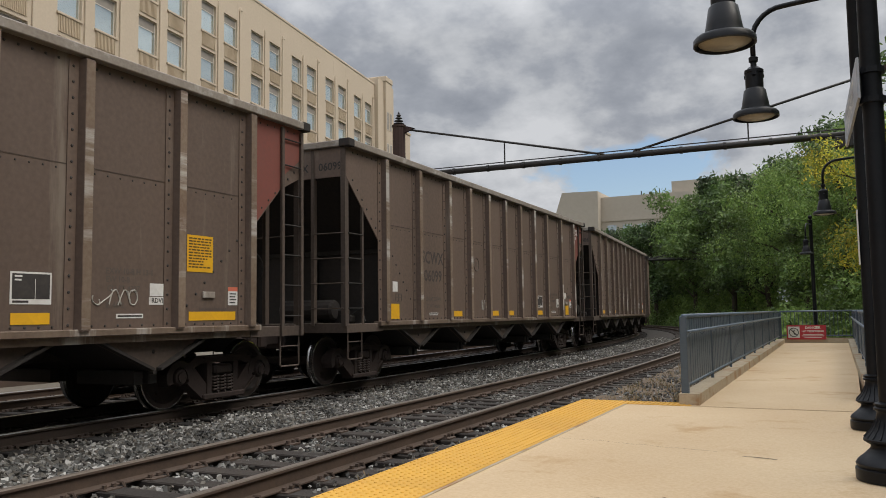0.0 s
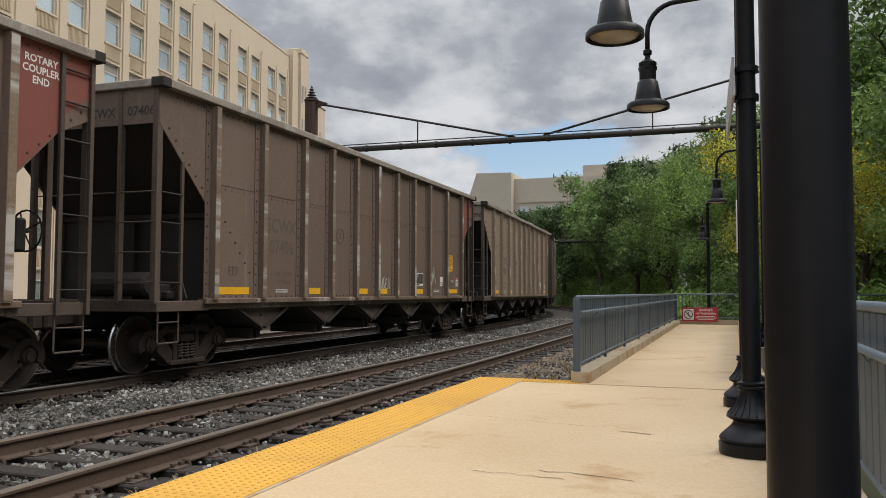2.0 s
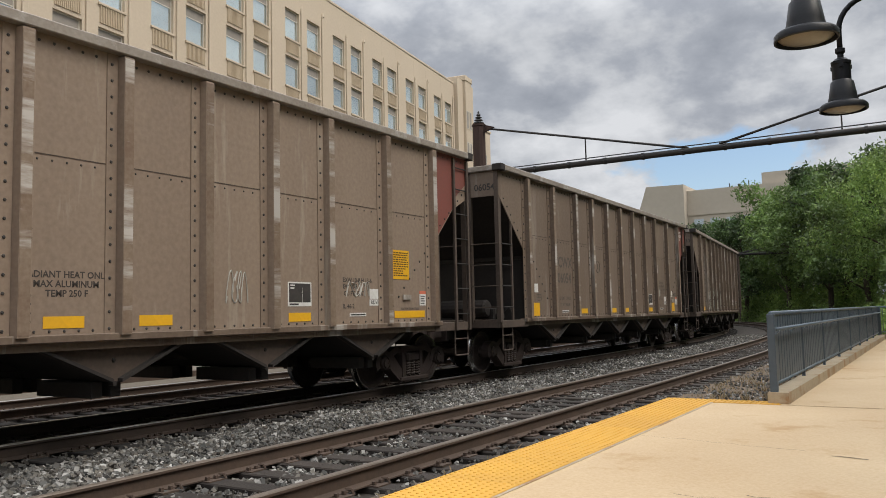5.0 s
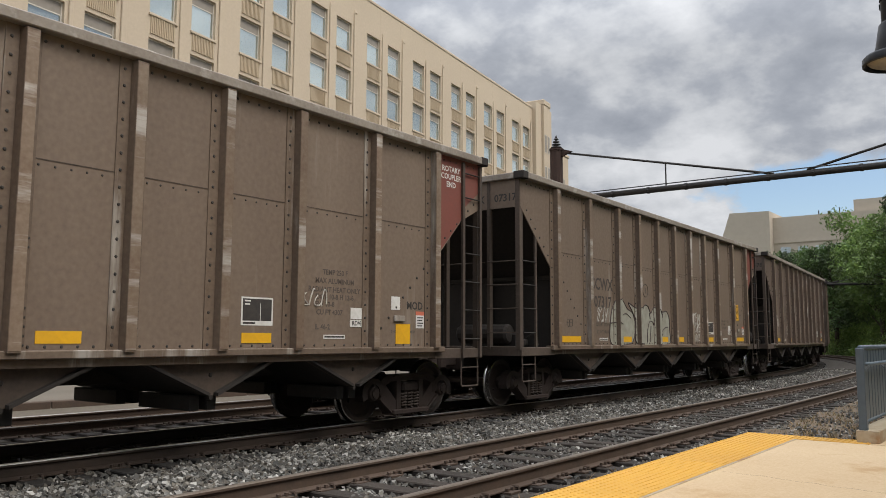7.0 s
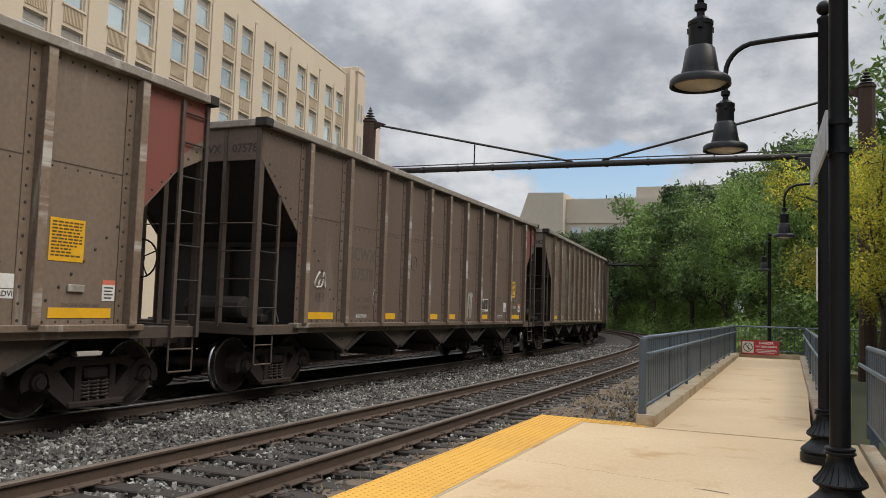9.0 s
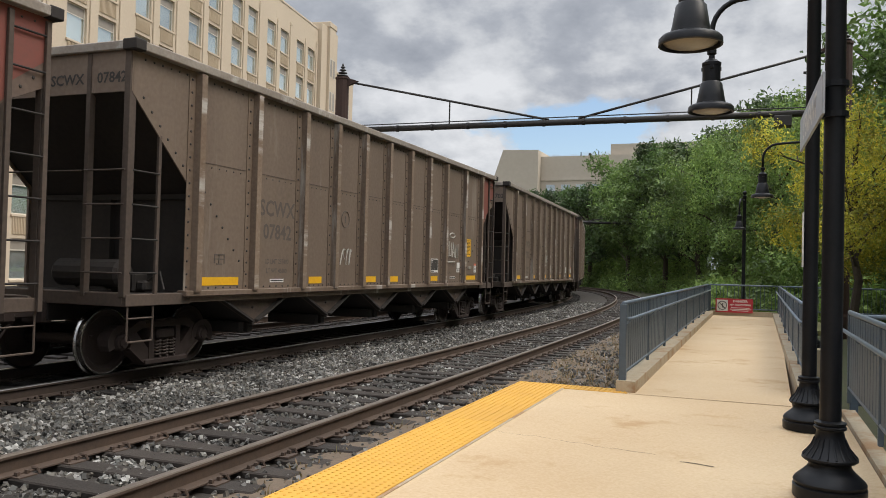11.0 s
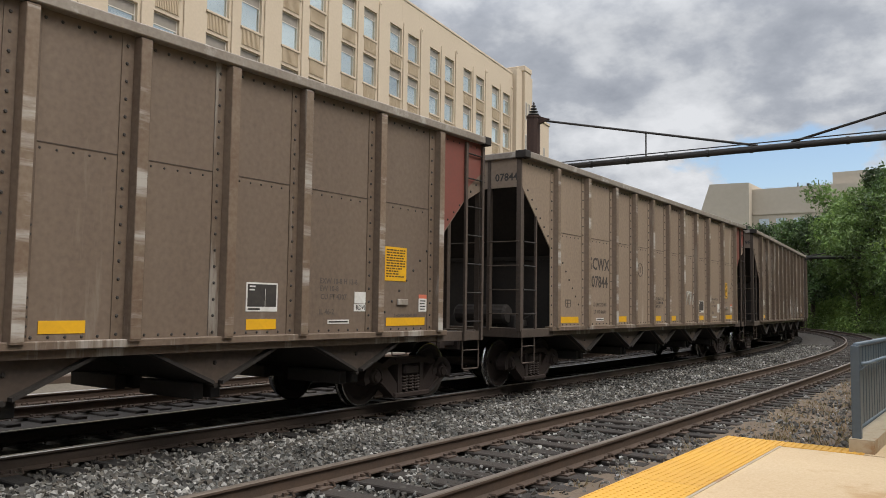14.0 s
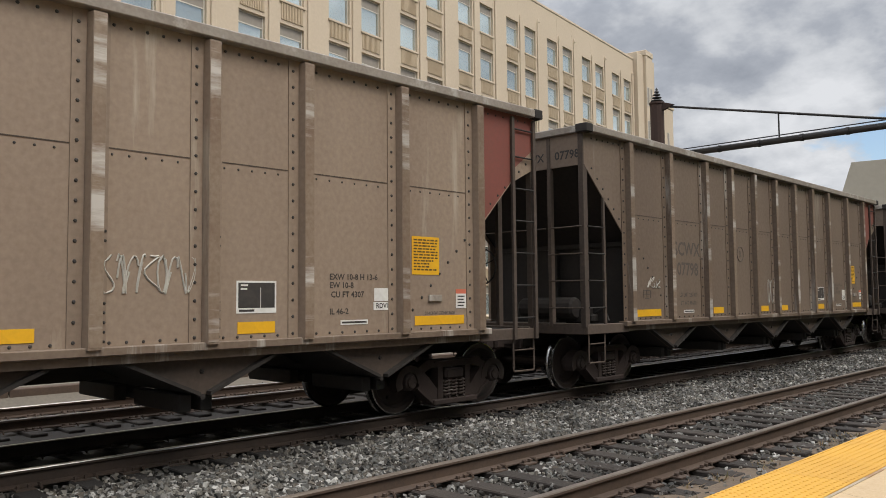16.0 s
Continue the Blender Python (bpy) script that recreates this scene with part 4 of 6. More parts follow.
    part("low_wing_coping", Shape().box(u_end + 4.95, u_end + 11.3, -0.15, 16, top - 3.299, top - 3.0, 0.03), FACADE, root)
    part("roof", Shape().box(u0, u_end, 0.55, 24, top - 0.6, top - 0.2), FARWALL, root)
    part("rear_wall", Shape().box(u0, u_end, 23.4, 24, -0.45, top - 0.6).box(u0 - 0.5, u0, 0, 24, -0.45, top), FACADE, root)
    part("interior", Shape().box(u0, u_end, 3.2, 3.3, -0.45, top - 0.7), FACADE_DK, root)
    # windows built once and shared
    fr = Shape()
    t = 0.07
    fr.box(0, win_w, 0.16, 0.24, 0, t).box(0, win_w, 0.16, 0.24, win_h - t, win_h).box(0, t, 0.16, 0.24, t, win_h - t).box(win_w - t, win_w, 0.16, 0.24, t, win_h - t)
    fr.box(t, win_w - t, 0.17, 0.23, win_h * 0.70, win_h * 0.70 + 0.06)
    frame_me = fr.mesh("window_frame", FRAMEW)
    pane_me = Shape().box(t, win_w - t, 0.195, 0.205, t, win_h * 0.70).mesh("pane", GLASS)
    transom_me = Shape().box(t, win_w - t, 0.185, 0.205, win_h * 0.70 + 0.06, win_h - t).mesh("transom_panel", TRANSOM)
    sill_me = Shape().box(-0.06, win_w + 0.06, -0.10, 0.16, -0.14, -0.002, 0.015).mesh("sill", FACADE)
    # sheet behind the lower pane that carries the sky's reflection as colour
    backing_me = Shape().box(t, win_w - t, 0.26, 0.28, t, win_h * 0.72).mesh("blind", PANEBACK)
    zig = [(0.06, 0.0)]
    for i in range(14):
        u = 0.085 + i * 0.115
        zig += [(u, -0.02), (u + 0.01, -0.065), (u + 0.055, -0.065), (u + 0.065, -0.02)]
    zig += [(win_w - 0.06, -0.02), (win_w - 0.06, 0.0)]
    span_me = Shape().prism(zig, 2, 0.22, floor_h - win_h - 0.10).mesh("spandrel", FACADE_DK)
    rng = random.Random(11)
    low = len(heads)
    for c in cols:
        for i, h in enumerate(heads):
            if c < -48 and i > 4:
                continue
            w = part("window", frame_me, FRAMEW, root)
            w.location = (c, 0, h - win_h)
            p = part("pane", pane_me, GLASS, w)
            p.visible_shadow = False
            part("transom_panel", transom_me, TRANSOM, w)
            part("sill", sill_me, FACADE, w)
            part("blind", backing_me, PANEBACK, w)
            if i < low - 1 and (i > 0 or c < 200):
                s = part("spandrel", span_me, FACADE_DK, root)
                s.location = (c, 0, h - floor_h)
    return root


office_building()


def distant_block():
    root = thing("distant_building", "plain tan concrete office block far beyond the trees", "building")
    part("wing", Shape().prism([(-49.6, 28.4), (-41.4, 28.2), (-41.4, -0.45), (-59.2, -0.45)], 1, 174, 200), FARWALL, root)
    part("wing", Shape().box(-41.39, -12, 176.5, 202, -0.45, 27.0), FARWALL, root)
    part("plant_room", Shape().box(-26, -8, 178, 200, 27.0, 29.6), FARWALL, root)
    part("band", Shape().box(-41.3, -12, 176.3, 176.49, 21.5, 22.1), FARWALL, root)
    for i in range(8):
        part("window", Shape().box(-40 + i * 3.4, -38 + i * 3.4, 176.35, 176.49, 18.6, 20.6), GLASS, root)
    part("roof_pipes", Shape().tube([(-33, 180, 27), (-33, 180, 28.3)], 0.12, 6).tube([(-29, 180, 27), (-29, 180, 28.6)], 0.1, 6).tube([(-31, 180, 28), (-31, 180, 27)], 0.3, 6), GANTRY, root)


distant_block()


def light_mast():
    root = thing("floodlight_mast", "thin grey floodlight mast rising beyond the trees", "mast", pose(7.6, 62, 0))
    part("pole", Shape().tube([(0, 0, -0.4), (0, 0, 15.9)], 0.06, 8), GANTRY, root)
    part("crossarm", Shape().box(-0.35, 0.35, -0.04, 0.04, 15.85, 15.92), GANTRY, root)
    for x in (-0.35, 0.35):
        part("floodlight", Shape().box(x - 0.16, x + 0.16, -0.15, 0.15, 15.92, 16.05, 0.02), GANTRY, root)


light_mast()

# ---- trees ----


def leaf_cloud(clumps, count, size, seed, droop=0.0):
    """Many small kite-shaped leaves gathered in clumps. clumps: centre, radius."""
    rng = np.random.default_rng(seed)
    vol = np.array([c[3] ** 2 for c in clumps])
    pick = rng.choice(len(clumps), count, p=vol / vol.sum())
    c = np.array(clumps)[pick]
    d = rng.normal(size=(count, 3))
    d /= np.linalg.norm(d, axis=1)[:, None]
    r = c[:, 3:4] * (0.55 + 0.5 * rng.random((count, 1)) ** 0.6) * (1 + 0.25 * np.sin(9 * d[:, :1] + 7 * d[:, 1:2]))
    p = c[:, :3] + d * r * np.array([1, 1, 0.82])
    p[:, 2] -= droop * rng.random(count) * c[:, 3]
    n = d + 0.9 * rng.normal(size=(count, 3))
    n /= np.linalg.norm(n, axis=1)[:, None]
    a = np.cross(n, rng.normal(size=(count, 3)))
    a /= np.linalg.norm(a, axis=1)[:, None]
    b = np.cross(n, a)
    s = size * rng.uniform(0.6, 1.4, (count, 1))
    v = np.stack([p - a * s, p + b * s * 0.45 + n * s * 0.12, p + a * s, p - b * s * 0.45 + n * s * 0.12], 1)
    return v.reshape(-1, 3), np.arange(4 * count).reshape(-1, 4)


def tree_kind(seed, height, spread, leaf_mat, leaves, leaf, droop=0.0, low=0.25):
    """Meshes of one tree: tapered trunk with limbs, and its crown."""
    rng = random.Random(seed)
    wood = Shape()
    h = height
    trunk = [(rng.uniform(-0.1, 0.1) * i, rng.uniform(-0.1, 0.1) * i, h * 0.82 * i / 6) for i in range(7)]
    wood.tube(trunk, 0.022 * h, 8, 0.004 * h)
    clumps = []
    n = 15
    for i in range(n):
        z = h * (low + (0.80 - low) * (i / (n - 1)))
        a = i * 2.4 + rng.uniform(-0.5, 0.5)
        t = (z / h - low) / (1 - low)
        reach = spread * (0.45 + 0.75 * math.sin(math.pi * min(1, 0.22 + 0.72 * t))) * rng.uniform(0.55, 1.0)
        k = min(5.99, 6 * z * 0.9 / (h * 0.82))
        p0 = Vector(trunk[int(k)]).lerp(Vector(trunk[int(k) + 1]), k - int(k))
        p2 = Vector((p0.x + reach * math.cos(a), p0.y + reach * math.sin(a), z + 0.10 * h))
        p1 = p0.lerp(p2, 0.5) + Vector((0, 0, 0.03 * h))
        wood.tube([p0, p1, p2], 0.007 * h, 6, 0.002 * h)
        for q in range(3):
            cc = p1.lerp(p2, 0.35 + 0.4 * q) + Vector((rng.uniform(-1, 1), rng.uniform(-1, 1), rng.uniform(-0.6, 1.0))) * spread * 0.22
            clumps.append((cc.x, cc.y, cc.z, spread * rng.uniform(0.20, 0.36)))
            wood.tube([p1.lerp(p2, 0.3 + 0.3 * q), tuple(cc)], 0.003 * h, 5, 0.001 * h)
    for i in range(4):
        clumps.append((rng.uniform(-0.3, 0.3) * spread, rng.uniform(-0.3, 0.3) * spread, h * rng.uniform(0.80, 0.93), spread * rng.uniform(0.2, 0.33)))
    v, f = leaf_cloud(clumps, leaves, leaf, seed, droop)
    me = bpy.data.meshes.new("crown")
    me.from_pydata(v.tolist(), [], f.tolist())
    me.materials.append(leaf_mat)
    return wood.mesh("trunk", BARK), me


def woods():
    kinds = {
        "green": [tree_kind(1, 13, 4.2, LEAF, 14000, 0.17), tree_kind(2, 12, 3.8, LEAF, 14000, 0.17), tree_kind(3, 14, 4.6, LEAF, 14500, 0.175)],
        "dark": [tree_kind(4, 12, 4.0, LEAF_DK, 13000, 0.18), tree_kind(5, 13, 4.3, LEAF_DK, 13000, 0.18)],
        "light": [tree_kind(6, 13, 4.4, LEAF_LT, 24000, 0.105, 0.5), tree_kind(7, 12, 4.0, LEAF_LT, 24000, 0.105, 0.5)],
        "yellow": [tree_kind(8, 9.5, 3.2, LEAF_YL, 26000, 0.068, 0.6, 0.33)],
    }
    words = {"green": "leafy green tree in the wood beside the tracks", "dark": "dark green tree in the wood beside the tracks",
             "light": "tall light green tree with drooping branches", "yellow": "yellowing tree with fine leaves behind the walkway fence"}
    rng = random.Random(21)

    def plant(kind, x, y, scale, i=None):
        wood, crown = kinds[kind][rng.randrange(len(kinds[kind])) if i is None else i]
        root = thing("tree", words[kind], "tree", pose(x, y, -0.42, 0, 0, rng.uniform(0, 360)), group="trees of the wood")
        root.scale = (scale, scale, scale * rng.uniform(0.95, 1.06))
        part("trunk", wood, BARK, root)
        part("crown", crown, LEAF, root)
    # outside of the bend, following the curve
    for s, lat, kind, sc in ((104, 8, "dark", 1.0), (98, 11, "green", 1.05), (93, 7.5, "dark", 0.95), (88, 11, "green", 1.05), (84, 7.5, "green", 0.96), (79, 11, "dark", 1.18), (75, 7.5, "green", 1.0),
                             (71, 11, "dark", 1.22), (67, 7.5, "green", 1.0), (62, 12, "dark", 1.18), (59, 8.0, "light", 0.95), (55, 12, "light", 0.95), (51, 8.5, "green", 0.78), (110, 9, "dark", 1.0), (116, 8, "green", 1.0),
                             (96, 16, "dark", 1.1), (84, 16, "dark", 1.15), (73, 17, "dark", 1.15), (122, 12, "green", 1.05)):
        x, y, a = on_line(NEAR, s, lat)
        plant(kind, x, y, sc)
    for x, y, kind, sc in ((5.0, 48, "light", 0.83), (10.6, 44, "light", 0.94), (12, 47, "green", 1.05), (11.5, 38, "green", 1.0), (15, 33, "light", 1.1), (16, 42, "dark", 1.2), (6.8, 26.4, "yellow", 0.73), (10.9, 25.0, "light", 0.80), (9.6, 36.0, "light", 0.80),
                           (12.5, 21, "light", 0.95), (13.5, 15, "green", 1.0), (11.5, 10, "light", 0.9), (17, 24, "dark", 1.15), (18, 12, "green", 1.1), (13, 4, "green", 1.0), (22, 30, "dark", 1.2), (21, 18, "green", 1.2)):
        plant(kind, x, y, sc)
    # the wood behind, and the bushes at its foot
    clumps = []
    for i in range(120):
        s, lat = rng.uniform(45, 150), rng.uniform(19, 34)
        x, y, a = on_line(NEAR, s, lat)
        clumps.append((x, y, rng.uniform(0.3, 8.0), rng.uniform(1.8, 3.2)))
    for i in range(60):
        clumps.append((rng.uniform(20, 34), rng.uniform(-5, 60), rng.uniform(1, 12), rng.uniform(2, 3.2)))
    v, f = leaf_cloud(clumps, 60000, 0.30, 31)
    me = bpy.data.meshes.new("wood_behind")
    me.from_pydata(v.tolist(), [], f.tolist())
    me.materials.append(LEAF_DK)
    tagged(new("wood_behind", me), "dense dark foliage filling the wood behind the trees", "woodland", kind="stuff")
    clumps = []
    for i in range(150):
        s, lat = rng.uniform(36, 112), rng.uniform(5.4, 9.5)
        x, y, a = on_line(NEAR, s, lat)
        r = rng.uniform(0.5, 1.4) * min(1.0, 0.45 + (lat - 5.4) / 3)
        clumps.append((x, y, r * 0.6 - 0.35, r))
    for i in range(60):
        x, y = rng.uniform(6.5, 18), rng.uniform(31.5, 40)
        clumps.append((x, y, rng.uniform(0, 1.2), rng.uniform(0.6, 1.3)))
    for i in range(170):
        s, lat = rng.uniform(40, 118), rng.uniform(8.0, 15.0)
        x, y, a = on_line(NEAR, s, lat)
        r = rng.uniform(1.0, 1.9)
        clumps.append((x, y, rng.uniform(0.2, 2.6), r))
    for i in range(50):
        clumps.append((rng.uniform(4.5, 20), rng.uniform(40, 50), rng.uniform(0.2, 2.8), rng.uniform(1.0, 1.8)))
    for i in range(22):
        x, y = rng.uniform(1.2, 6), rng.uniform(37, 46)
        clumps.append((x, y, rng.uniform(-0.2, 0.9), rng.uniform(0.6, 1.1)))
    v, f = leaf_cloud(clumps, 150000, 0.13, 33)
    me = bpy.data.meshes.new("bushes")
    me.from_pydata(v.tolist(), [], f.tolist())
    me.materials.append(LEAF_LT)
    tagged(new("bushes", me), "low green bushes and weeds along the edge of the wood", "bushes", kind="stuff")


woods()


def weeds():
    rng = random.Random(9)
    spots = []
    for i in range(900):
        s = rng.uniform(10.6, 36)
        x, y, a = on_line(NEAR, s, rng.uniform(1.35, 3.05))
        spots.append((x, y, -0.25))
    tufts("dry_weeds", spots, "dry brown weeds in the ballast beside the walkway", DRYGRASS, 0.03, 0.15, 12, 12, 1.8)
    spots = [(rng.uniform(0.35, 1.25), rng.uniform(2.5, 12), -0.20) for i in range(90)]
    tufts("edge_weeds", spots, "sparse weeds between the rail and the platform", DRYGRASS, 0.02, 0.07, 9, 13, 1.9)


weeds()

# ---- the coal train ----
RIBS = (-6.55, -5.10, -3.60, -2.40, -1.20, 0.0, 1.20, 2.40, 3.60, 5.10, 6.55)
HALF, SX, Z0, Z1 = 7.90, 1.555, 1.17, 4.36
SPEED, PITCH, START = 9.60, 17.09, 19.47


def rivet(sh, x, y, z, r=0.017, e=1):
    """A low six-sided domed head on the side sheet."""
    r *= 1.2
    ring = [(math.cos(k * math.pi / 3), math.sin(k * math.pi / 3)) for k in range(6)]
    v = [(x, y + r * c, z + r * q) for c, q in ring] + [(x + e * r * 0.6, y + 0.6 * r * c, z + 0.6 * r * q) for c, q in ring]
    f = [(k, (k + 1) % 6, 6 + (k + 1) % 6, 6 + k) for k in range(6)] + [(6, 7, 8, 9, 10, 11)]
    sh.add(v, f if e > 0 else [q[::-1] for q in f])


def car_meshes():
    M = {}
    side = [(-7.88, Z1), (-7.88, 3.78), (-6.69, 2.66), (-6.69, Z0), (6.69, Z0), (6.69, 2.66), (7.33, 3.30), (7.88, 3.56), (7.88, Z1)]
    M["side"] = Shape().prism([(y, z) for y, z in side], 0, SX - 0.02, SX).mesh("side_sheet", CARPAINT)
    M["side_far"] = Shape().prism([(y, z) for y, z in side], 0, -SX, -SX + 0.02).mesh("side_sheet", CARPAINT)
    # hat-section rib with splayed sides and a riveted flange
    M["rib"] = Shape().prism([(0, -0.088), (0.105, -0.066), (0.105, 0.066), (0, 0.088)], 2, Z0 - 0.02, Z1 - 0.04).mesh("rib", CARRIB)
    M["rib_face"] = Shape().box(0.1055, 0.1095, -0.060, 0.060, Z0, Z1 - 0.06).mesh("rib_face", WORN)
    fl = Shape().box(SX + 0.001, SX + 0.012, -0.225, -0.09, Z0, Z1 - 0.02).box(SX + 0.001, SX + 0.010, 0.088, 0.135, Z0, Z1 - 0.02)
    M["flange"] = fl.mesh("rib_flange", CARRIB)
    rv = Shape()
    for y in RIBS:
        lo = Z0 + 0.05
        for i in range(17):
            z = lo + i * 0.187
            rivet(rv, SX + 0.012, y - 0.165, z)
        for i in range(7):
            rivet(rv, SX + 0.010, y + 0.115, lo + i * 0.09 + (0.5 if i > 4 else 0), 0.013)
    for a, b in zip(RIBS, RIBS[1:]):
        n = round((b - a) / 0.2)
        for i in range(n):
            y = a + 0.17 + (b - a - 0.36) * i / (n - 1)
            rivet(rv, SX, y, 3.00, 0.012)
            rivet(rv, SX, y, Z1 - 0.10, 0.016)
            rivet(rv, SX, y, Z0 + 0.035, 0.015)
    # rivets that tie the inner slope sheet to the side
    for y0, y1, z0, z1, n in ((-6.35, -5.3, 2.62, 1.45, 8), (6.3, 5.3, 2.4, 1.45, 7), (-7.68, -6.85, 3.75, 2.95, 6), (7.68, 6.85, 3.62, 2.95, 6)):
        for i in range(n):
            rivet(rv, SX, y0 + (y1 - y0) * i / (n - 1), z0 + (z1 - z0) * i / (n - 1), 0.019)
    for e in (-1, 1):
        for i in range(6):
            rivet(rv, SX, e * (6.82 + i * 0.17), Z1 - 0.10, 0.016)
    M["rivets"] = rv.mesh("rivets", INK)
    sm = Shape()
    for a, b in zip(RIBS, RIBS[1:]):
        sm.box(SX + 0.0005, SX + 0.005, a + 0.137, b - 0.228, 3.054, 3.064)
    M["seam"] = sm.mesh("panel_seam", ENDIRON)
    M["chord"] = Shape().box(SX - 0.10, SX + 0.115, -7.96, 7.96, Z1 - 0.02, Z1 + 0.105, 0.012).mesh("top_chord", CHORD)
    M["chord_far"] = Shape().box(-SX - 0.115, -SX + 0.10, -7.96, 7.96, Z1 - 0.02, Z1 + 0.105, 0.012).mesh("top_chord", CHORD)
    M["chord_end"] = Shape().box(-SX + 0.10, SX - 0.10, -0.07, 0.07, Z1 - 0.02, Z1 + 0.10, 0.012).mesh("end_chord", CHORD)
    M["cap"] = Shape().box(SX - 0.11, SX + 0.120, -0.10, 0.10, Z1 - 0.03, Z1 + 0.115, 0.012).mesh("corner_cap", SHADEDARK)
    M["sill"] = Shape().box(SX - 0.10, SX + 0.075, -6.78, 6.78, 1.085, 1.172, 0.01).box(SX - 0.10, SX - 0.01, -6.78, 6.78, 1.0, 1.085).mesh("side_sill", CARRIB)
    M["sill_far"] = Shape().box(-SX - 0.075, -SX + 0.10, -6.78, 6.78, 1.0, 1.172, 0.01).mesh("side_sill", CARRIB)
    # end: upper panel, slope sheet under it, lower bulkhead; shade painted into the last two
    M["end_panel"] = Shape().box(-SX, SX, -0.015, 0.015, 3.80, Z1).mesh("end_panel", CARPAINT)
    M["slope"] = Shape().prism([(0.0, 3.80), (0.03, 3.80), (3.2, 1.02), (3.14, 1.0)], 0, -SX + 0.021, SX - 0.021).mesh("slope_sheet", SHADEDARK)
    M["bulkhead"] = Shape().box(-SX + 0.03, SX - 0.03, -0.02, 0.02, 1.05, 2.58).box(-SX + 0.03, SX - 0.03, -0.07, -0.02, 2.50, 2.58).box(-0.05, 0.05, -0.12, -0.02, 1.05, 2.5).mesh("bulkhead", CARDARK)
    M["floor"] = Shape().box(-SX + 0.03, SX - 0.03, -4.75, 4.75, 1.16, 1.20).mesh("floor_sheet", SHADEDARK)
    M["corner_post"] = Shape().box(-0.05, 0.05, -0.06, 0.06, 1.10, Z1 - 0.03, 0.006).mesh("corner_post", ENDIRON)
    M["ladder_post"] = Shape().box(-0.035, 0.035, -0.05, 0.05, 1.10, Z1 - 0.03, 0.005).mesh("ladder_post", ENDIRON)
    M["stile"] = Shape().box(-0.02, 0.02, -0.03, 0.03, 1.08, 3.30, 0.004).mesh("ladder_stile", ENDIRON)
    M["stile_tall"] = Shape().box(-0.022, 0.022, -0.032, 0.032, 0.98, 4.30, 0.004).mesh("ladder_stile", ENDIRON)
    M["rung_side"] = Shape().tube([(0, -0.25, 0), (0, 0.25, 0)], 0.013, 6).mesh("rung", CARDARK)
    M["rung_end"] = Shape().tube([(-0.34, 0, 0), (0.34, 0, 0)], 0.013, 6).mesh("rung", ENDIRON)
    M["grab"] = Shape().tube([(-0.75, 0, 0), (0.75, 0, 0)], 0.012, 6).mesh("grab_iron", ENDIRON)
    st = Shape()
    st.tube([(0, -0.24, 1.1), (0, -0.24, 0.53), (0, -0.225, 0.51), (0, 0.225, 0.51), (0, 0.24, 0.53), (0, 0.24, 1.1)], 0.014, 6)
    st.tube([(0, -0.23, 0.82), (0, 0.23, 0.82)], 0.012, 6)
    M["stirrup"] = st.mesh("sill_step", ENDIRON)
    M["end_sill"] = Shape().box(-1.5, 1.5, -0.07, 0.07, 0.98, 1.16, 0.01).box(1.38, 1.56, -0.06, 1.22, 0.98, 1.14, 0.008).box(-1.56, -1.38, -0.06, 1.22, 0.98, 1.14, 0.008).mesh("end_sill", ENDIRON)
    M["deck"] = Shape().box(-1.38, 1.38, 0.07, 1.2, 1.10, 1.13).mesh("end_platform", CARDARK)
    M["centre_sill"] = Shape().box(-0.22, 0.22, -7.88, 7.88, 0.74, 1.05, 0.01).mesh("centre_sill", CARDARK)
    cp = Shape().box(-0.09, 0.09, 0, 0.50, 0.78, 0.96, 0.02).box(-0.15, 0.15, 0.42, 0.66, 0.72, 1.02, 0.04).box(-0.2, 0.2, -0.1, 0.06, 0.70, 1.02, 0.02)
    cp.tube([(0.25, 0.0, 0.85), (0.34, 0.15, 0.62), (0.36, 0.35, 0.32), (0.28, 0.55, 0.20), (0.12, 0.64, 0.22)], 0.024, 6)
    M["coupler"] = cp.mesh("coupler", TRUCK)
    # hopper bay: a trough across the car with pale edge angles
    hp = Shape().prism([(-0.98, 1.03), (-0.05, 0.62), (0.05, 0.62), (0.98, 1.03)], 0, SX - 0.16, SX - 0.13)
    M["bay_plate"] = hp.mesh("hopper_side_plate", ENDIRON)
    M["bay_far"] = Shape().prism([(-0.98, 1.03), (-0.05, 0.62), (0.05, 0.62), (0.98, 1.03)], 0, -SX + 0.13, -SX + 0.16).mesh("hopper_side_plate", ENDIRON)
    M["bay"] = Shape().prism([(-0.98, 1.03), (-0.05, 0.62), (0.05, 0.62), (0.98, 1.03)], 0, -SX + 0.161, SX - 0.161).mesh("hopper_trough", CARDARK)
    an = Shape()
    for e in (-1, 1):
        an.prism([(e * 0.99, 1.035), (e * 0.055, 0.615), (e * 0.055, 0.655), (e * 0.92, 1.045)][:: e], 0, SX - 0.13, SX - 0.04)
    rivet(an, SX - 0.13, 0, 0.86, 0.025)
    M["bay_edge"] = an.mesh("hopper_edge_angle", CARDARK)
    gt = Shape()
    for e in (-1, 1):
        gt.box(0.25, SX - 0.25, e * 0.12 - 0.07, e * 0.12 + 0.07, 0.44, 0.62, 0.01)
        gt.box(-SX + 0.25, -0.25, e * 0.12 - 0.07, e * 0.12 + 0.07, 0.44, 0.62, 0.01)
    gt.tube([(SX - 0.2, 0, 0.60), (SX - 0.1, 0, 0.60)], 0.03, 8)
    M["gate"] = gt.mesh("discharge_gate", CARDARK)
    # truck
    sf = Shape()
    x0, x1 = 0.92, 1.07
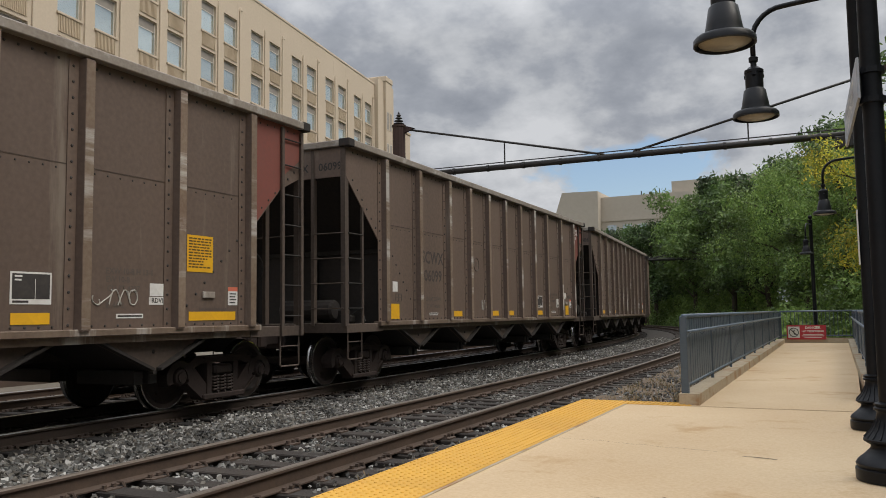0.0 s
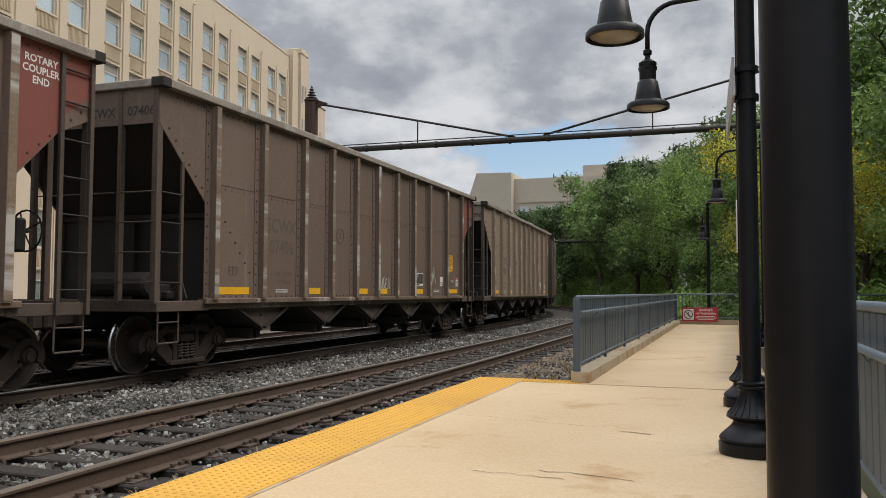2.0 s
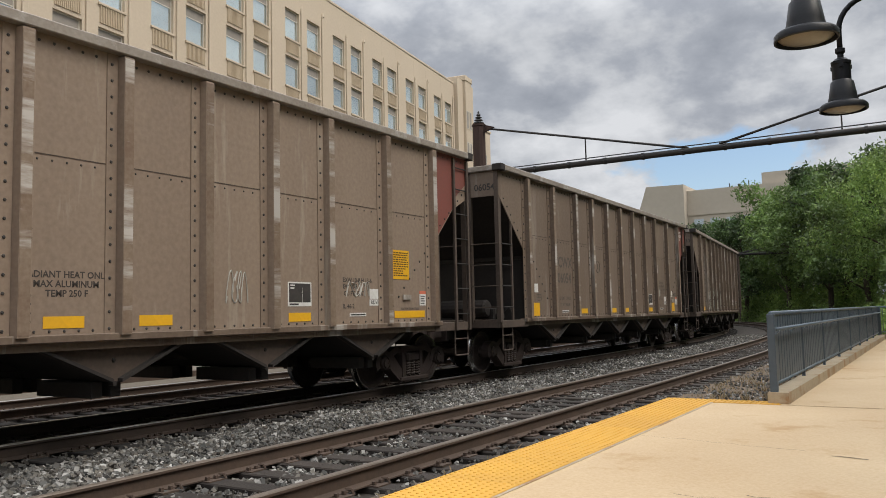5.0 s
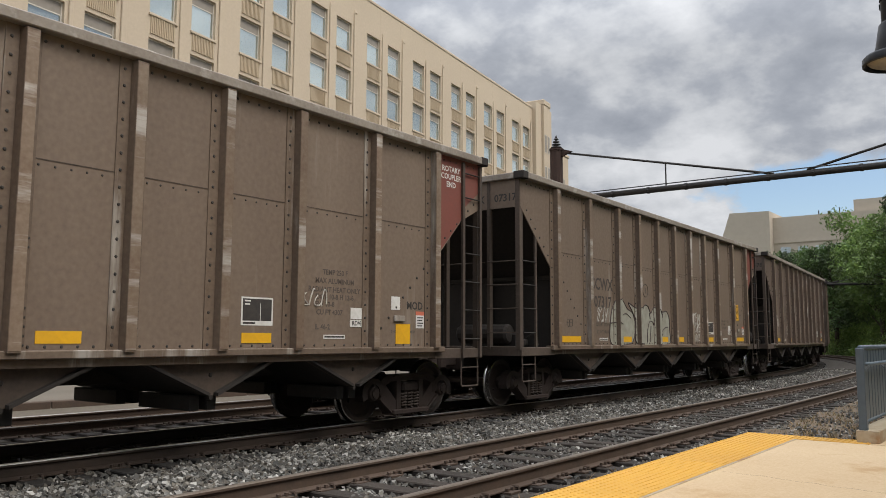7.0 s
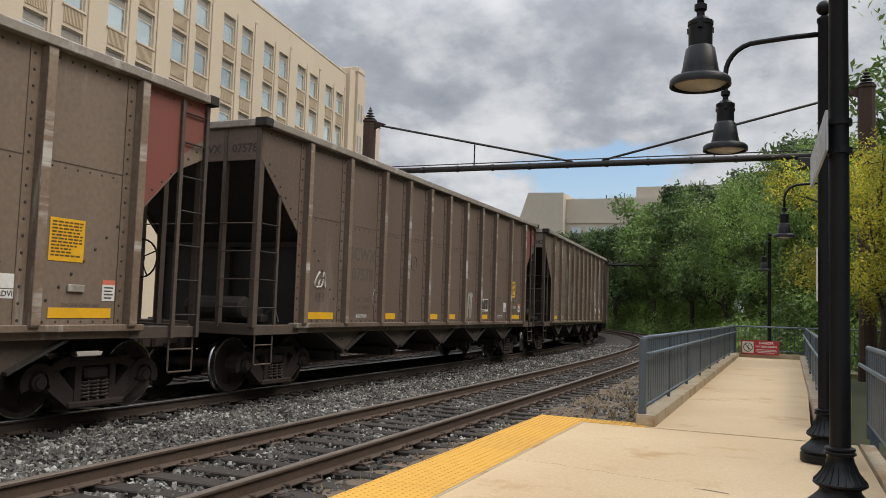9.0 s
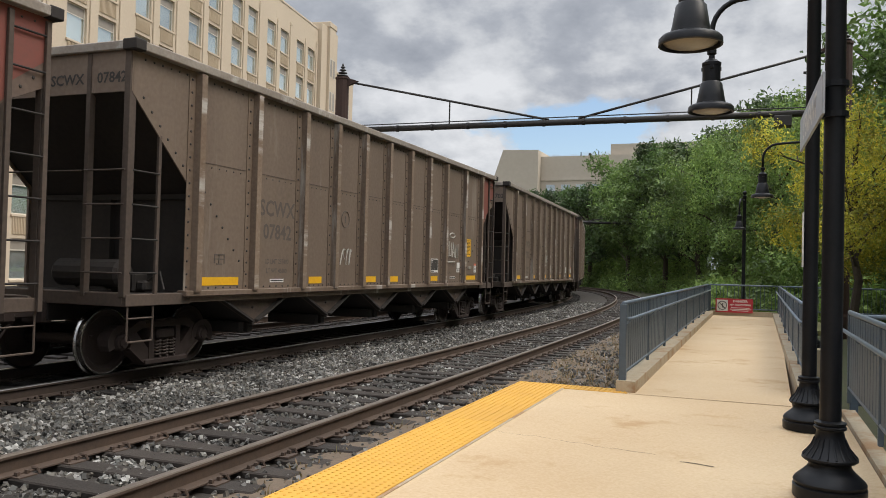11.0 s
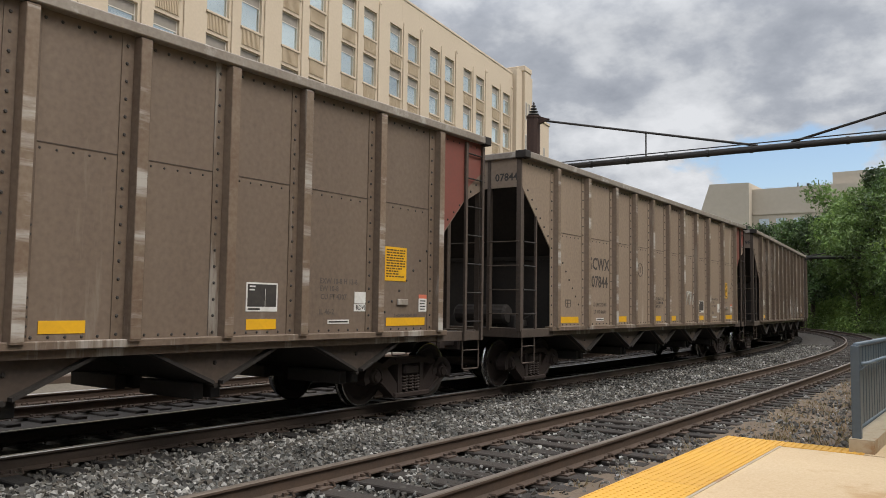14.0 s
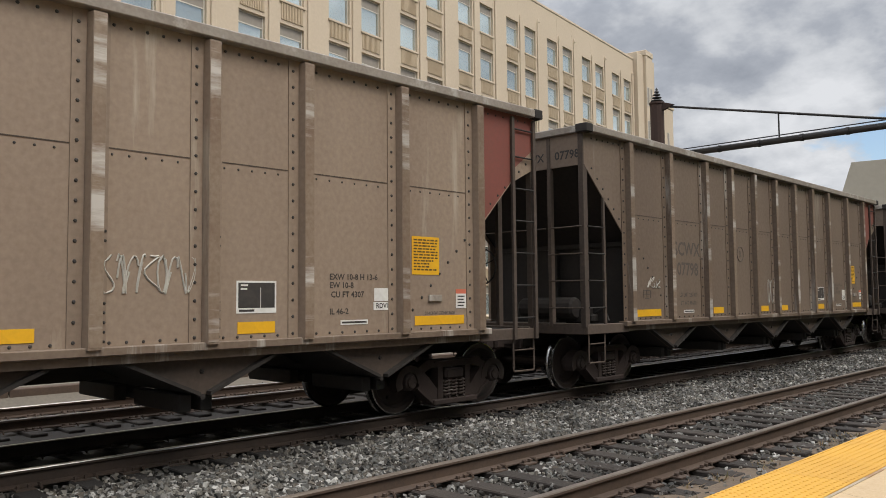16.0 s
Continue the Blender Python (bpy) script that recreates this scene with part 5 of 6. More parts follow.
    # cast frame: arched top member, round jaws over the bearings, wide slanted struts, columns, spring seat
    sf.prism([(-0.78, 0.60), (-0.52, 0.735), (0.52, 0.735), (0.78, 0.60), (0.66, 0.54), (0.44, 0.625), (-0.44, 0.625), (-0.66, 0.54)], 0, x0, x1)
    for e in (-1, 1):
        arc = [radians(-28 + 20 * k) for k in range(12)]
        jaw = [(e * (0.86 + 0.26 * math.cos(t)), 0.455 + 0.235 * math.sin(t)) for t in arc] + [(e * (0.86 + 0.145 * math.cos(t)), 0.455 + 0.145 * math.sin(t)) for t in arc[::-1]]
        for k in range(11):
            sf.prism([jaw[k], jaw[k + 1], jaw[22 - k], jaw[23 - k]][::e], 0, x0 - 0.015, x1 + 0.012)
        sf.prism([(e * 0.72, 0.33), (e * 0.60, 0.60), (e * 0.21, 0.20), (e * 0.40, 0.10)][::e], 0, x0 - 0.01, x1 + 0.006)
        sf.prism([(e * 0.33, 0.625), (e * 0.235, 0.625), (e * 0.225, 0.16), (e * 0.33, 0.16)][::e], 0, x0, x1 + 0.02)
        # raised lip along the strut
        sf.prism([(e * 0.745, 0.36), (e * 0.715, 0.38), (e * 0.375, 0.115), (e * 0.405, 0.098)][::e], 0, x1 + 0.003, x1 + 0.035)
    sf.box(x0 - 0.05, x1 + 0.07, -0.45, 0.45, 0.105, 0.185, 0.015)
    sf.box(x1, x1 + 0.03, -0.40, 0.40, 0.69, 0.72, 0.006)
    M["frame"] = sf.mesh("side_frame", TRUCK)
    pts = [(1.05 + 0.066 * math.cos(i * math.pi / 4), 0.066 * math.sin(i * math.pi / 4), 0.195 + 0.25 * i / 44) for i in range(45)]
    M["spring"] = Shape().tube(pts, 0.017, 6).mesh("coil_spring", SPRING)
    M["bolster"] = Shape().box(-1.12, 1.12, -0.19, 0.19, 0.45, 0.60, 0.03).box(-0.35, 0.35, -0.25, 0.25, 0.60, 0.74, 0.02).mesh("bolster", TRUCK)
    bx = Shape().lathe([(0.02, 0.90), (0.125, 0.90), (0.125, 1.06), (0.105, 1.10), (0.08, 1.11), (0.075, 1.13), (0.02, 1.13)], 14, (0, 0, 0.46), 0)
    for i in range(3):
        a = i * 2.094
        bx.lathe([(0.018, 1.11), (0.018, 1.135), (0.004, 1.137)], 6, (0, 0.052 * math.cos(a), 0.46 + 0.052 * math.sin(a)), 0)
    bx.box(0.92, 1.06, -0.15, 0.15, 0.53, 0.60, 0.015)
    M["bearing"] = smooth_by_angle(bx.mesh("roller_bearing", TRUCK), 35)
    r = 0.457
    for e, key in ((-1, "far"), (1, "near")):
        wl, tr = Shape(), Shape()
        prof = [(0.085, e * 0.80), (0.12, e * 0.815), (0.13, e * 0.76), (0.33, e * 0.74), (0.375, e * 0.795), (0.435, e * 0.80)]
        wl.lathe(prof, 32, (0, 0, 0), 0, False)
        wl.lathe([(0.09, e * 0.64), (0.13, e * 0.66), (0.33, e * 0.70), (0.36, e * 0.672), (0.45, e * 0.668)], 32, (0, 0, 0), 0, False)
        tr.lathe([(0.435, e * 0.80), (r - 0.004, e * 0.797), (r, e * 0.73), (r + 0.006, e * 0.715), (r + 0.024, e * 0.70), (r + 0.026, e * 0.685), (0.45, e * 0.668)], 40, (0, 0, 0), 0, False)
        for i in range(2):
            a = 1.1 + i * math.pi
            wl.box(e * 0.775 - 0.03, e * 0.775 + 0.012, 0.25 * math.cos(a) - 0.02, 0.25 * math.cos(a) + 0.02, 0.25 * math.sin(a) - 0.02, 0.25 * math.sin(a) + 0.02)
        M["wheel_" + key] = smooth_by_angle(wl.mesh("wheel", WHEEL), 35)
        M["tread_" + key] = smooth_by_angle(tr.mesh("tread", TREAD), 40)
    M["wheelset"] = Shape().tube([(-0.95, 0, 0), (-0.66, 0, 0), (0.66, 0, 0), (0.95, 0, 0)], 0.083, 12).mesh("wheelset", WHEEL)
    # brake gear
    M["tank"] = Shape().lathe([(0.03, -0.62), (0.16, -0.60), (0.20, -0.55), (0.20, 0.55), (0.16, 0.60), (0.03, 0.62)], 14, (0, 0, 0), 0).mesh("air_reservoir", SHADEDARK)
    vv = Shape().box(-0.22, 0.22, -0.15, 0.15, 0, 0.28, 0.03).box(-0.38, -0.2, -0.1, 0.1, 0.04, 0.2, 0.03).box(0.2, 0.36, -0.1, 0.1, 0.02, 0.17, 0.03)
    vv.tube([(-0.3, 0.1, 0.1), (-0.5, 0.25, 0.3), (-0.7, 0.1, 0.35), (-0.9, -0.1, 0.05)], 0.02, 6).tube([(0.3, 0, 0.15), (0.5, 0.05, 0.3), (0.62, 0.0, 0.05)], 0.02, 6)
    M["valve"] = vv.mesh("brake_valve", CARDARK)
    bw = Shape().tube([(0.28 * math.cos(i * math.pi / 10), 0, 0.28 * math.sin(i * math.pi / 10)) for i in range(20)], 0.014, 6, closed=True)
    for i in range(4):
        a = i * math.pi / 2 + 0.4
        bw.tube([(0, -0.04, 0), (0.28 * math.cos(a), 0, 0.28 * math.sin(a))], 0.011, 5)
    bw.tube([(0, -0.25, 0), (0, 0.03, 0)], 0.03, 8)
    M["brake_wheel"] = bw.mesh("brake_wheel", CARDARK)
    M["brake_box"] = Shape().box(-0.22, 0.22, -0.3, -0.1, -0.25, 0.2, 0.03).mesh("brake_housing", CARDARK)
    M["red"] = Shape().prism([(6.70, Z1 - 0.02), (7.86, Z1 - 0.02), (7.86, 3.86), (7.36, 3.50), (7.31, 3.31), (6.70, 2.70)], 0, SX + 0.001, SX + 0.005).mesh("red_panel", CARRED)
    # decals

    def plate(w, h, material, name):
        return Shape().box(0, 0.004, -w / 2, w / 2, -h / 2, h / 2).mesh(name, material)
    M["bar_w"], M["bar_n"], M["bar_r"] = plate(0.93, 0.125, YELLOW, "reflective_bar"), plate(0.47, 0.125, YELLOW, "reflective_bar"), plate(0.93, 0.12, YELLOW, "reflective_bar")
    M["square"] = plate(0.34, 0.30, YELLOW, "reflective_square")
    M["placard"] = plate(0.50, 0.50, YELLOW, "warning_placard")
    tx, wr = Shape(), random.Random(14)
    for i in range(11):
        u, end = -0.22, 0.22 - wr.choice((0.0, 0.02, 0.06, 0.16))
        while u < end - 0.02:
            w = min(wr.uniform(0.03, 0.09), end - u)
            tx.box(0.0045, 0.0055, u, u + w, 0.195 - i * 0.039, 0.215 - i * 0.039)
            u += w + 0.014
    M["placard_text"] = tx.mesh("placard_print", PRINT)
    M["data_field"] = plate(0.50, 0.35, WHITE, "data_panel")
    db = Shape().box(0.0045, 0.0055, -0.228, 0.045, -0.118, 0.155).box(0.0045, 0.0055, 0.053, 0.228, -0.118, 0.155).box(0.0045, 0.0055, -0.22, -0.03, -0.158, -0.134).box(0.0045, 0.0055, 0.045, 0.053, 0.10, 0.155)
    M["data_black"] = db.mesh("data_panel_print", INK)
    dw = Shape()
    for i, (u, w) in enumerate(((-0.20, 0.09), (-0.20, 0.08))):
        dw.box(0.0056, 0.0062, u, u + w, 0.118 - 0.040 * i, 0.136 - 0.040 * i)
    M["data_white"] = dw.mesh("data_panel_figures", WHITE)
    M["tag_white"] = plate(0.25, 0.16, WHITE, "inspection_label")
    M["tag_rdvi"] = plate(0.27, 0.10, WHITE, "inspection_label")
    M["tag_low"] = plate(0.42, 0.055, WHITE, "stand_clear_label")
    M["tag_low_text"] = Shape().box(0.0045, 0.0055, -0.19, 0.19, -0.011, 0.011).mesh("label_print", INK)
    M["orange"] = plate(0.20, 0.06, ORANGE, "orange_label")
    M["list"] = plate(0.20, 0.20, WHITE, "white_label")
    ls = Shape()
    for i in range(4):
        ls.box(0.0045, 0.0055, -0.07, 0.07 - 0.02 * (i % 2), 0.055 - i * 0.042, 0.072 - i * 0.042)
    M["list_text"] = ls.mesh("label_print", INK)
    M["card_holder"] = Shape().box(0, 0.03, -0.12, 0.12, -0.045, 0.045, 0.008).mesh("card_holder", CHORD)
    ic = Shape().box(0.0, 0.004, -0.13, 0.13, 0.055, 0.075).box(0, 0.004, -0.13, -0.11, -0.07, 0.055).box(0, 0.004, 0.11, 0.13, -0.07, 0.055).box(0, 0.004, -0.07, 0.07, -0.09, -0.07).box(0, 0.004, -0.02, 0.0, -0.07, 0.055).box(0, 0.004, -0.13, 0.13, -0.01, 0.005)
    M["jack_mark"] = ic.mesh("jacking_mark", FADED)
    M["ring"] = Shape().tube([(0.003, 0.16 * math.cos(i * math.pi / 10), 0.16 * math.sin(i * math.pi / 10)) for i in range(20)], 0.008, 4, closed=True).box(0, 0.004, -0.02, 0.02, -0.07, 0.07).mesh("ring_emblem", FADED)
    return M


M = car_meshes()


def scribble(seed, w, h, strokes, r=0.010):
    """Spray-can loops and strokes as thin raised lines."""
    rng = random.Random(seed)
    sh = Shape()
    for i in range(strokes):
        cx = -w / 2 + w * (i + 0.5) / strokes
        ph, n = rng.uniform(0, 6), 14
        fx, fy, a = rng.choice((1, 1, 2)), rng.choice((1, 2, 2, 3)), rng.uniform(0.35, 0.75)
        pts = [(0.004, cx + w / strokes * a * math.cos(fx * t + ph), h / 2 * math.sin(fy * t * 0.7 + ph * 1.7) * rng.uniform(0.85, 1.0)) for t in [j * 4.6 / n for j in range(n)]]
        sh.tube(pts, r, 4)
    return sh.mesh("graffiti", CHALK)


def surface(y):
    """How far the car's outer skin stands out from the side sheet at y, or None on a rib's flank."""
    for r in RIBS:
        d = y - r
        if abs(d) < 0.058:
            return 0.1105
        if abs(d) < 0.090:
            return None
        if -0.228 < d < 0.138:
            return 0.0135
    return 0.002


def curve(pts, n=8, closed=False):
    """A smooth line through the points."""
    out, m = [], len(pts)
    for i in range(m if closed else m - 1):
        p = [pts[(i + k) % m] if closed else pts[min(max(i + k, 0), m - 1)] for k in (-1, 0, 1, 2)]
        for j in range(n):
            t = j / n
            out.append(tuple(0.5 * (2 * p[1][c] + (p[2][c] - p[0][c]) * t + (2 * p[0][c] - 5 * p[1][c] + 4 * p[2][c] - p[3][c]) * t * t + (3 * p[1][c] - p[0][c] - 3 * p[2][c] + p[3][c]) * t ** 3) for c in (0, 1)))
    return out if closed else out + [pts[-1]]


def spray_fill(outline):
    """Paint inside an outline of the side, laid on the skin in narrow upright strips."""
    sh, step = Shape(), 0.02
    y, end = min(p[0] for p in outline), max(p[0] for p in outline)
    while y < end:
        x = surface(y + step / 2)
        cuts = sorted(a[1] + (b[1] - a[1]) * (y + step / 2 - a[0]) / (b[0] - a[0]) for a, b in zip(outline, outline[1:] + outline[:1]) if (a[0] > y + step / 2) != (b[0] > y + step / 2))
        if x is not None:
            for lo, hi in zip(cuts[::2], cuts[1::2]):
                sh.box(SX + x, SX + x + 0.001, y, y + step, lo, hi)
        y += step
    return sh


def spray_line(sh, pts, r):
    """A sprayed stroke that follows the skin."""
    run = []
    fine = [tuple(a[c] + (b[c] - a[c]) * k / 4 for c in (0, 1)) for a, b in zip(pts, pts[1:]) for k in range(4)] + [pts[-1]]
    last = None
    for y, z in fine + [(None, None)]:
        x = None if y is None else surface(y)
        if x is None or (last is not None and x != last):
            if len(run) > 1:
                sh.tube(run, r, 4)
            run = []
        if x is not None:
            run.append((SX + x + 0.002, y, z))
        last = x


def throw_up(car):
    """Four big rounded letters: pale patchy fill, dark outlines and inner strokes."""
    shapes = [[(-3.95, 1.20), (-3.98, 1.75), (-3.75, 2.15), (-3.35, 2.22), (-3.05, 2.02), (-2.75, 1.92), (-2.60, 1.62), (-2.70, 1.30), (-2.95, 1.20)],
              [(-2.98, 2.16), (-2.55, 2.05), (-2.18, 2.05), (-2.22, 1.60), (-2.26, 1.26), (-2.44, 1.20), (-2.62, 1.30), (-2.58, 1.72), (-2.72, 1.93)],
              [(-2.17, 1.20), (-2.20, 1.75), (-2.05, 2.10), (-1.80, 2.12), (-1.62, 1.95), (-1.40, 2.10), (-1.18, 2.00), (-1.10, 1.65), (-1.12, 1.20)],
              [(-1.04, 1.20), (-1.08, 1.60), (-0.98, 2.02), (-0.80, 2.00), (-0.55, 2.02), (-0.38, 1.85), (-0.36, 1.55), (-0.32, 1.35), (-0.36, 1.20)]]
    inner = [[(-3.98, 1.66), (-3.65, 1.68), (-3.38, 1.56)], [(-3.55, 1.76), (-3.15, 1.90), (-2.85, 1.80)], [(-1.86, 1.22), (-1.84, 1.50), (-1.72, 1.72), (-1.52, 1.74), (-1.42, 1.66), (-1.38, 1.84)], [(-1.62, 1.62), (-1.70, 1.24)],
             [(-0.92, 1.70), (-0.80, 1.98)], [(-0.98, 1.55), (-0.84, 1.40)], [(-0.88, 1.50), (-0.66, 1.60), (-0.44, 1.62)], [(-1.70, 1.95), (-1.66, 1.80)]]
    for pts in shapes:
        edge = curve(pts, 6, True)
        part("graffiti_fill", spray_fill(edge), FILL, car, "pale bubble-letter graffiti", kind="stuff")
        line = Shape()
        spray_line(line, edge + edge[:1], 0.014)
        part("graffiti_outline", line, SPRAYDARK, car, "dark sprayed outline", kind="stuff")
    line = Shape()
    for pts in inner:
        spray_line(line, curve(pts, 6), 0.013)
    part("graffiti_outline", line, SPRAYDARK, car, "dark sprayed strokes", kind="stuff")


STROKES = {"K": (((0, 0), (0, 1)), ((0.6, 1), (0, 0.5), (0.65, 0))), "E": (((0.6, 1), (0, 0.95), (0, 0), (0.6, 0.05)), ((0, 0.5), (0.5, 0.55))), "M": (((0, 0), (0.1, 1), (0.4, 0.4), (0.7, 1), (0.75, 0)),),
           "S": (((0.6, 0.9), (0.2, 1), (0.05, 0.7), (0.5, 0.4), (0.4, 0.05), (0, 0.1)),), "H": (((0, 0), (0, 1)), ((0.55, 0), (0.6, 1)), ((0, 0.5), (0.6, 0.55))), "T": (((0, 0.95), (0.7, 1)), ((0.35, 1), (0.3, 0))),
           "Z": (((0, 0.95), (0.6, 1), (0, 0), (0.65, 0.05)),), "X": (((0, 0), (0.6, 1)), ((0, 1), (0.6, 0)))}


def marker_tag(car, rows, label):
    """Rows of quick hand-drawn capitals: words, centre y, foot z, height, slant."""
    sh = Shape()
    for word, y, z, h, slant in rows:
        w = h * 0.62
        for i, ch in enumerate(word):
            for stroke in STROKES[ch]:
                spray_line(sh, [(y + (i - len(word) / 2) * w + q[0] * h * 0.75 + slant * q[1] * h, z + q[1] * h + 0.03 * (i % 2)) for q in stroke], 0.010)
    part("graffiti", sh, CHALK, car, label, kind="stuff")


def put(root, key, x, y, z, label="", flip=False, parent=None, turn=None):
    me = M[key] if isinstance(key, str) else key
    ob = part(me.name.split(".")[0], me, None, parent or root, label)
    ob.matrix_basis = Matrix.Translation((x, y, z)) @ (Matrix.Rotation(math.pi, 4, "Z") if flip else Matrix.Identity(4)) @ (turn or Matrix.Identity(4))
    return ob


ON_SIDE = Matrix.Rotation(math.pi / 2, 4, "Z") @ Matrix.Rotation(math.pi / 2, 4, "X")
WHEELSETS = []


def base_car():
    root = thing("coal_hopper_car", "brown ribbed steel coal hopper car with yellow reflective bars", "railway car", group="cars of the coal train")
    put(root, "side", 0, 0, 0, "brown riveted side sheet")
    put(root, "side_far", 0, 0, 0)
    tagged(put(root, "rivets", 0, 0, 0, "rows of dark rivet heads"), kind="stuff")
    put(root, "seam", 0, 0, 0)
    for y in RIBS:
        r = put(root, "rib", SX, y, 0, "worn hat-section rib")
        put(root, "rib", -SX, y, 0, flip=True)
        part("rib_face", M["rib_face"], None, r, "rubbed pale face of the rib")
        ob = part("rib_flange", M["flange"], None, r)
        ob.location = (-SX, 0, 0)
    for k in ("chord", "chord_far", "sill", "sill_far", "floor", "centre_sill"):
        put(root, k, 0, 0, 0)
    for e, fl in ((-1, False), (1, True)):
        put(root, "chord_end", 0, e * 7.89, 0)
        put(root, "cap", 0, e * 7.88, 0)
        put(root, "end_panel", 0, e * 7.885, 0)
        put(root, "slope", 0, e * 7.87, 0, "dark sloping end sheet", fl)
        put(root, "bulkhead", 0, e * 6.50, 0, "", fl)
        put(root, "end_sill", 0, e * 7.83, 0, "", fl)
        put(root, "deck", 0, e * 7.83, 0, "", fl)
        put(root, "coupler", 0, e * 7.88, 0, "cast knuckle coupler with air hose", not fl)
        for x in (-1.50, 1.50):
            put(root, "corner_post", x, e * 7.865, 0)
        for x in (0.84, -0.84):
            put(root, "ladder_post", x, e * 7.868, 0)
    # ladders: leading corner low, trailing corner to the top
    put(root, "stile", SX - 0.02, -7.32, 0)
    for z in (1.42, 1.87, 2.32, 2.77):
        put(root, "rung_side", SX, -7.58, z)
        put(root, "rung_end", 1.17, -7.93, z)
    put(root, "grab", 0.0, -7.91, 2.77)
    put(root, "stirrup", SX - 0.03, -7.58, 0)
    put(root, "stile_tall", SX + 0.03, 7.34, 0)
    put(root, "stile_tall", SX + 0.03, 7.84, 0)
    for z in (1.30, 1.78, 2.26, 2.74, 3.22, 3.70, 4.12):
        put(root, "rung_side", SX + 0.035, 7.59, z)
        put(root, "rung_end", -1.17, 7.91, z)
    put(root, "stirrup", SX - 0.02, 7.59, 0)
    for e in (-1, 1):
        put(root, "stirrup", -SX + 0.03, e * 7.58, 0)
    # hopper bays
    for y in (-4.85, -2.40, 0.0, 2.40, 4.85):
        b = put(root, "bay", 0, y, 0, "dark hopper trough")
        for k in ("bay_plate", "bay_far", "bay_edge", "gate"):
            put(root, k, 0, 0, 0, parent=b)
    # trucks; the wheelsets turn on their own axles
    for y in (-6.55, 6.55):
        tr = put(root, "bolster", 0, y, 0, "cast steel truck")
        tr.name = "truck"
        for fl in (False, True):
            put(root, "frame", 0, 0, 0, "cast side frame", fl, tr)
            for q in (-0.15, 0.0, 0.15):
                put(root, "spring", 0, q, 0, "", fl, tr)
            for q in (-0.86, 0.86):
                put(root, "bearing", 0, q, 0, "round bearing cap", fl, tr)
        for q in (-0.86, 0.86):
            w = put(root, "wheelset", 0, y + q, 0.46, "rust-brown pair of wheels on an axle")
            for key in ("near", "far"):
                put(root, "wheel_" + key, 0, 0, 0, "", parent=w)
                put(root, "tread_" + key, 0, 0, 0, "polished wheel rim", parent=w)
    put(root, "tank", 0.25, -7.15, 1.40)
    put(root, "valve", 0.75, -6.95, 1.13)
    put(root, "brake_box", 0.55, 7.72, 2.05)
    put(root, "brake_wheel", 0.55, 7.80, 2.1, "iron brake wheel")
    # markings shared by the cars
    put(root, "red", 0, 0, 0, "dull red painted end panel")
    x = SX + 0.0015
    for y in (-3.05, -0.70, 0.47, 2.97):
        put(root, "bar_n", x, y, 1.30, "yellow reflective bar")
    d = put(root, "data_field", x, 2.97, 1.63, "white-bordered black data panel")
    tagged(put(root, "data_black", 0, 0, 0, parent=d), kind="stuff")
    tagged(put(root, "data_white", 0, 0, 0, parent=d), kind="stuff")
    put(root, "tag_white", x, 4.77, 1.65)
    put(root, "tag_rdvi", x, 4.77, 1.51)
    put(root, "orange", x, 6.21, 1.69)
    q = put(root, "list", x, 6.21, 1.56)
    put(root, "list_text", 0, 0, 0, parent=q)
    q = put(root, "tag_low", x, 4.33, 1.32)
    put(root, "tag_low_text", 0, 0, 0, parent=q)
    q = put(root, "tag_low", x, -4.35, 1.30)
    put(root, "tag_low_text", 0, 0, 0, parent=q)
    put(root, "card_holder", x, 5.70, 1.60, "small metal card holder")
    put(root, "jack_mark", x, -5.95, 1.64)
    put(root, "ring", x, -1.92, 2.50)
    return root


def letter(root, words, size, y, z, material=INK):
    ob = part("lettering", text_mesh(words, size, material), None, root, "stencilled lettering")
    ob.matrix_basis = Matrix.Translation((SX + 0.003, y, z)) @ ON_SIDE
    return ob


CARS = {}


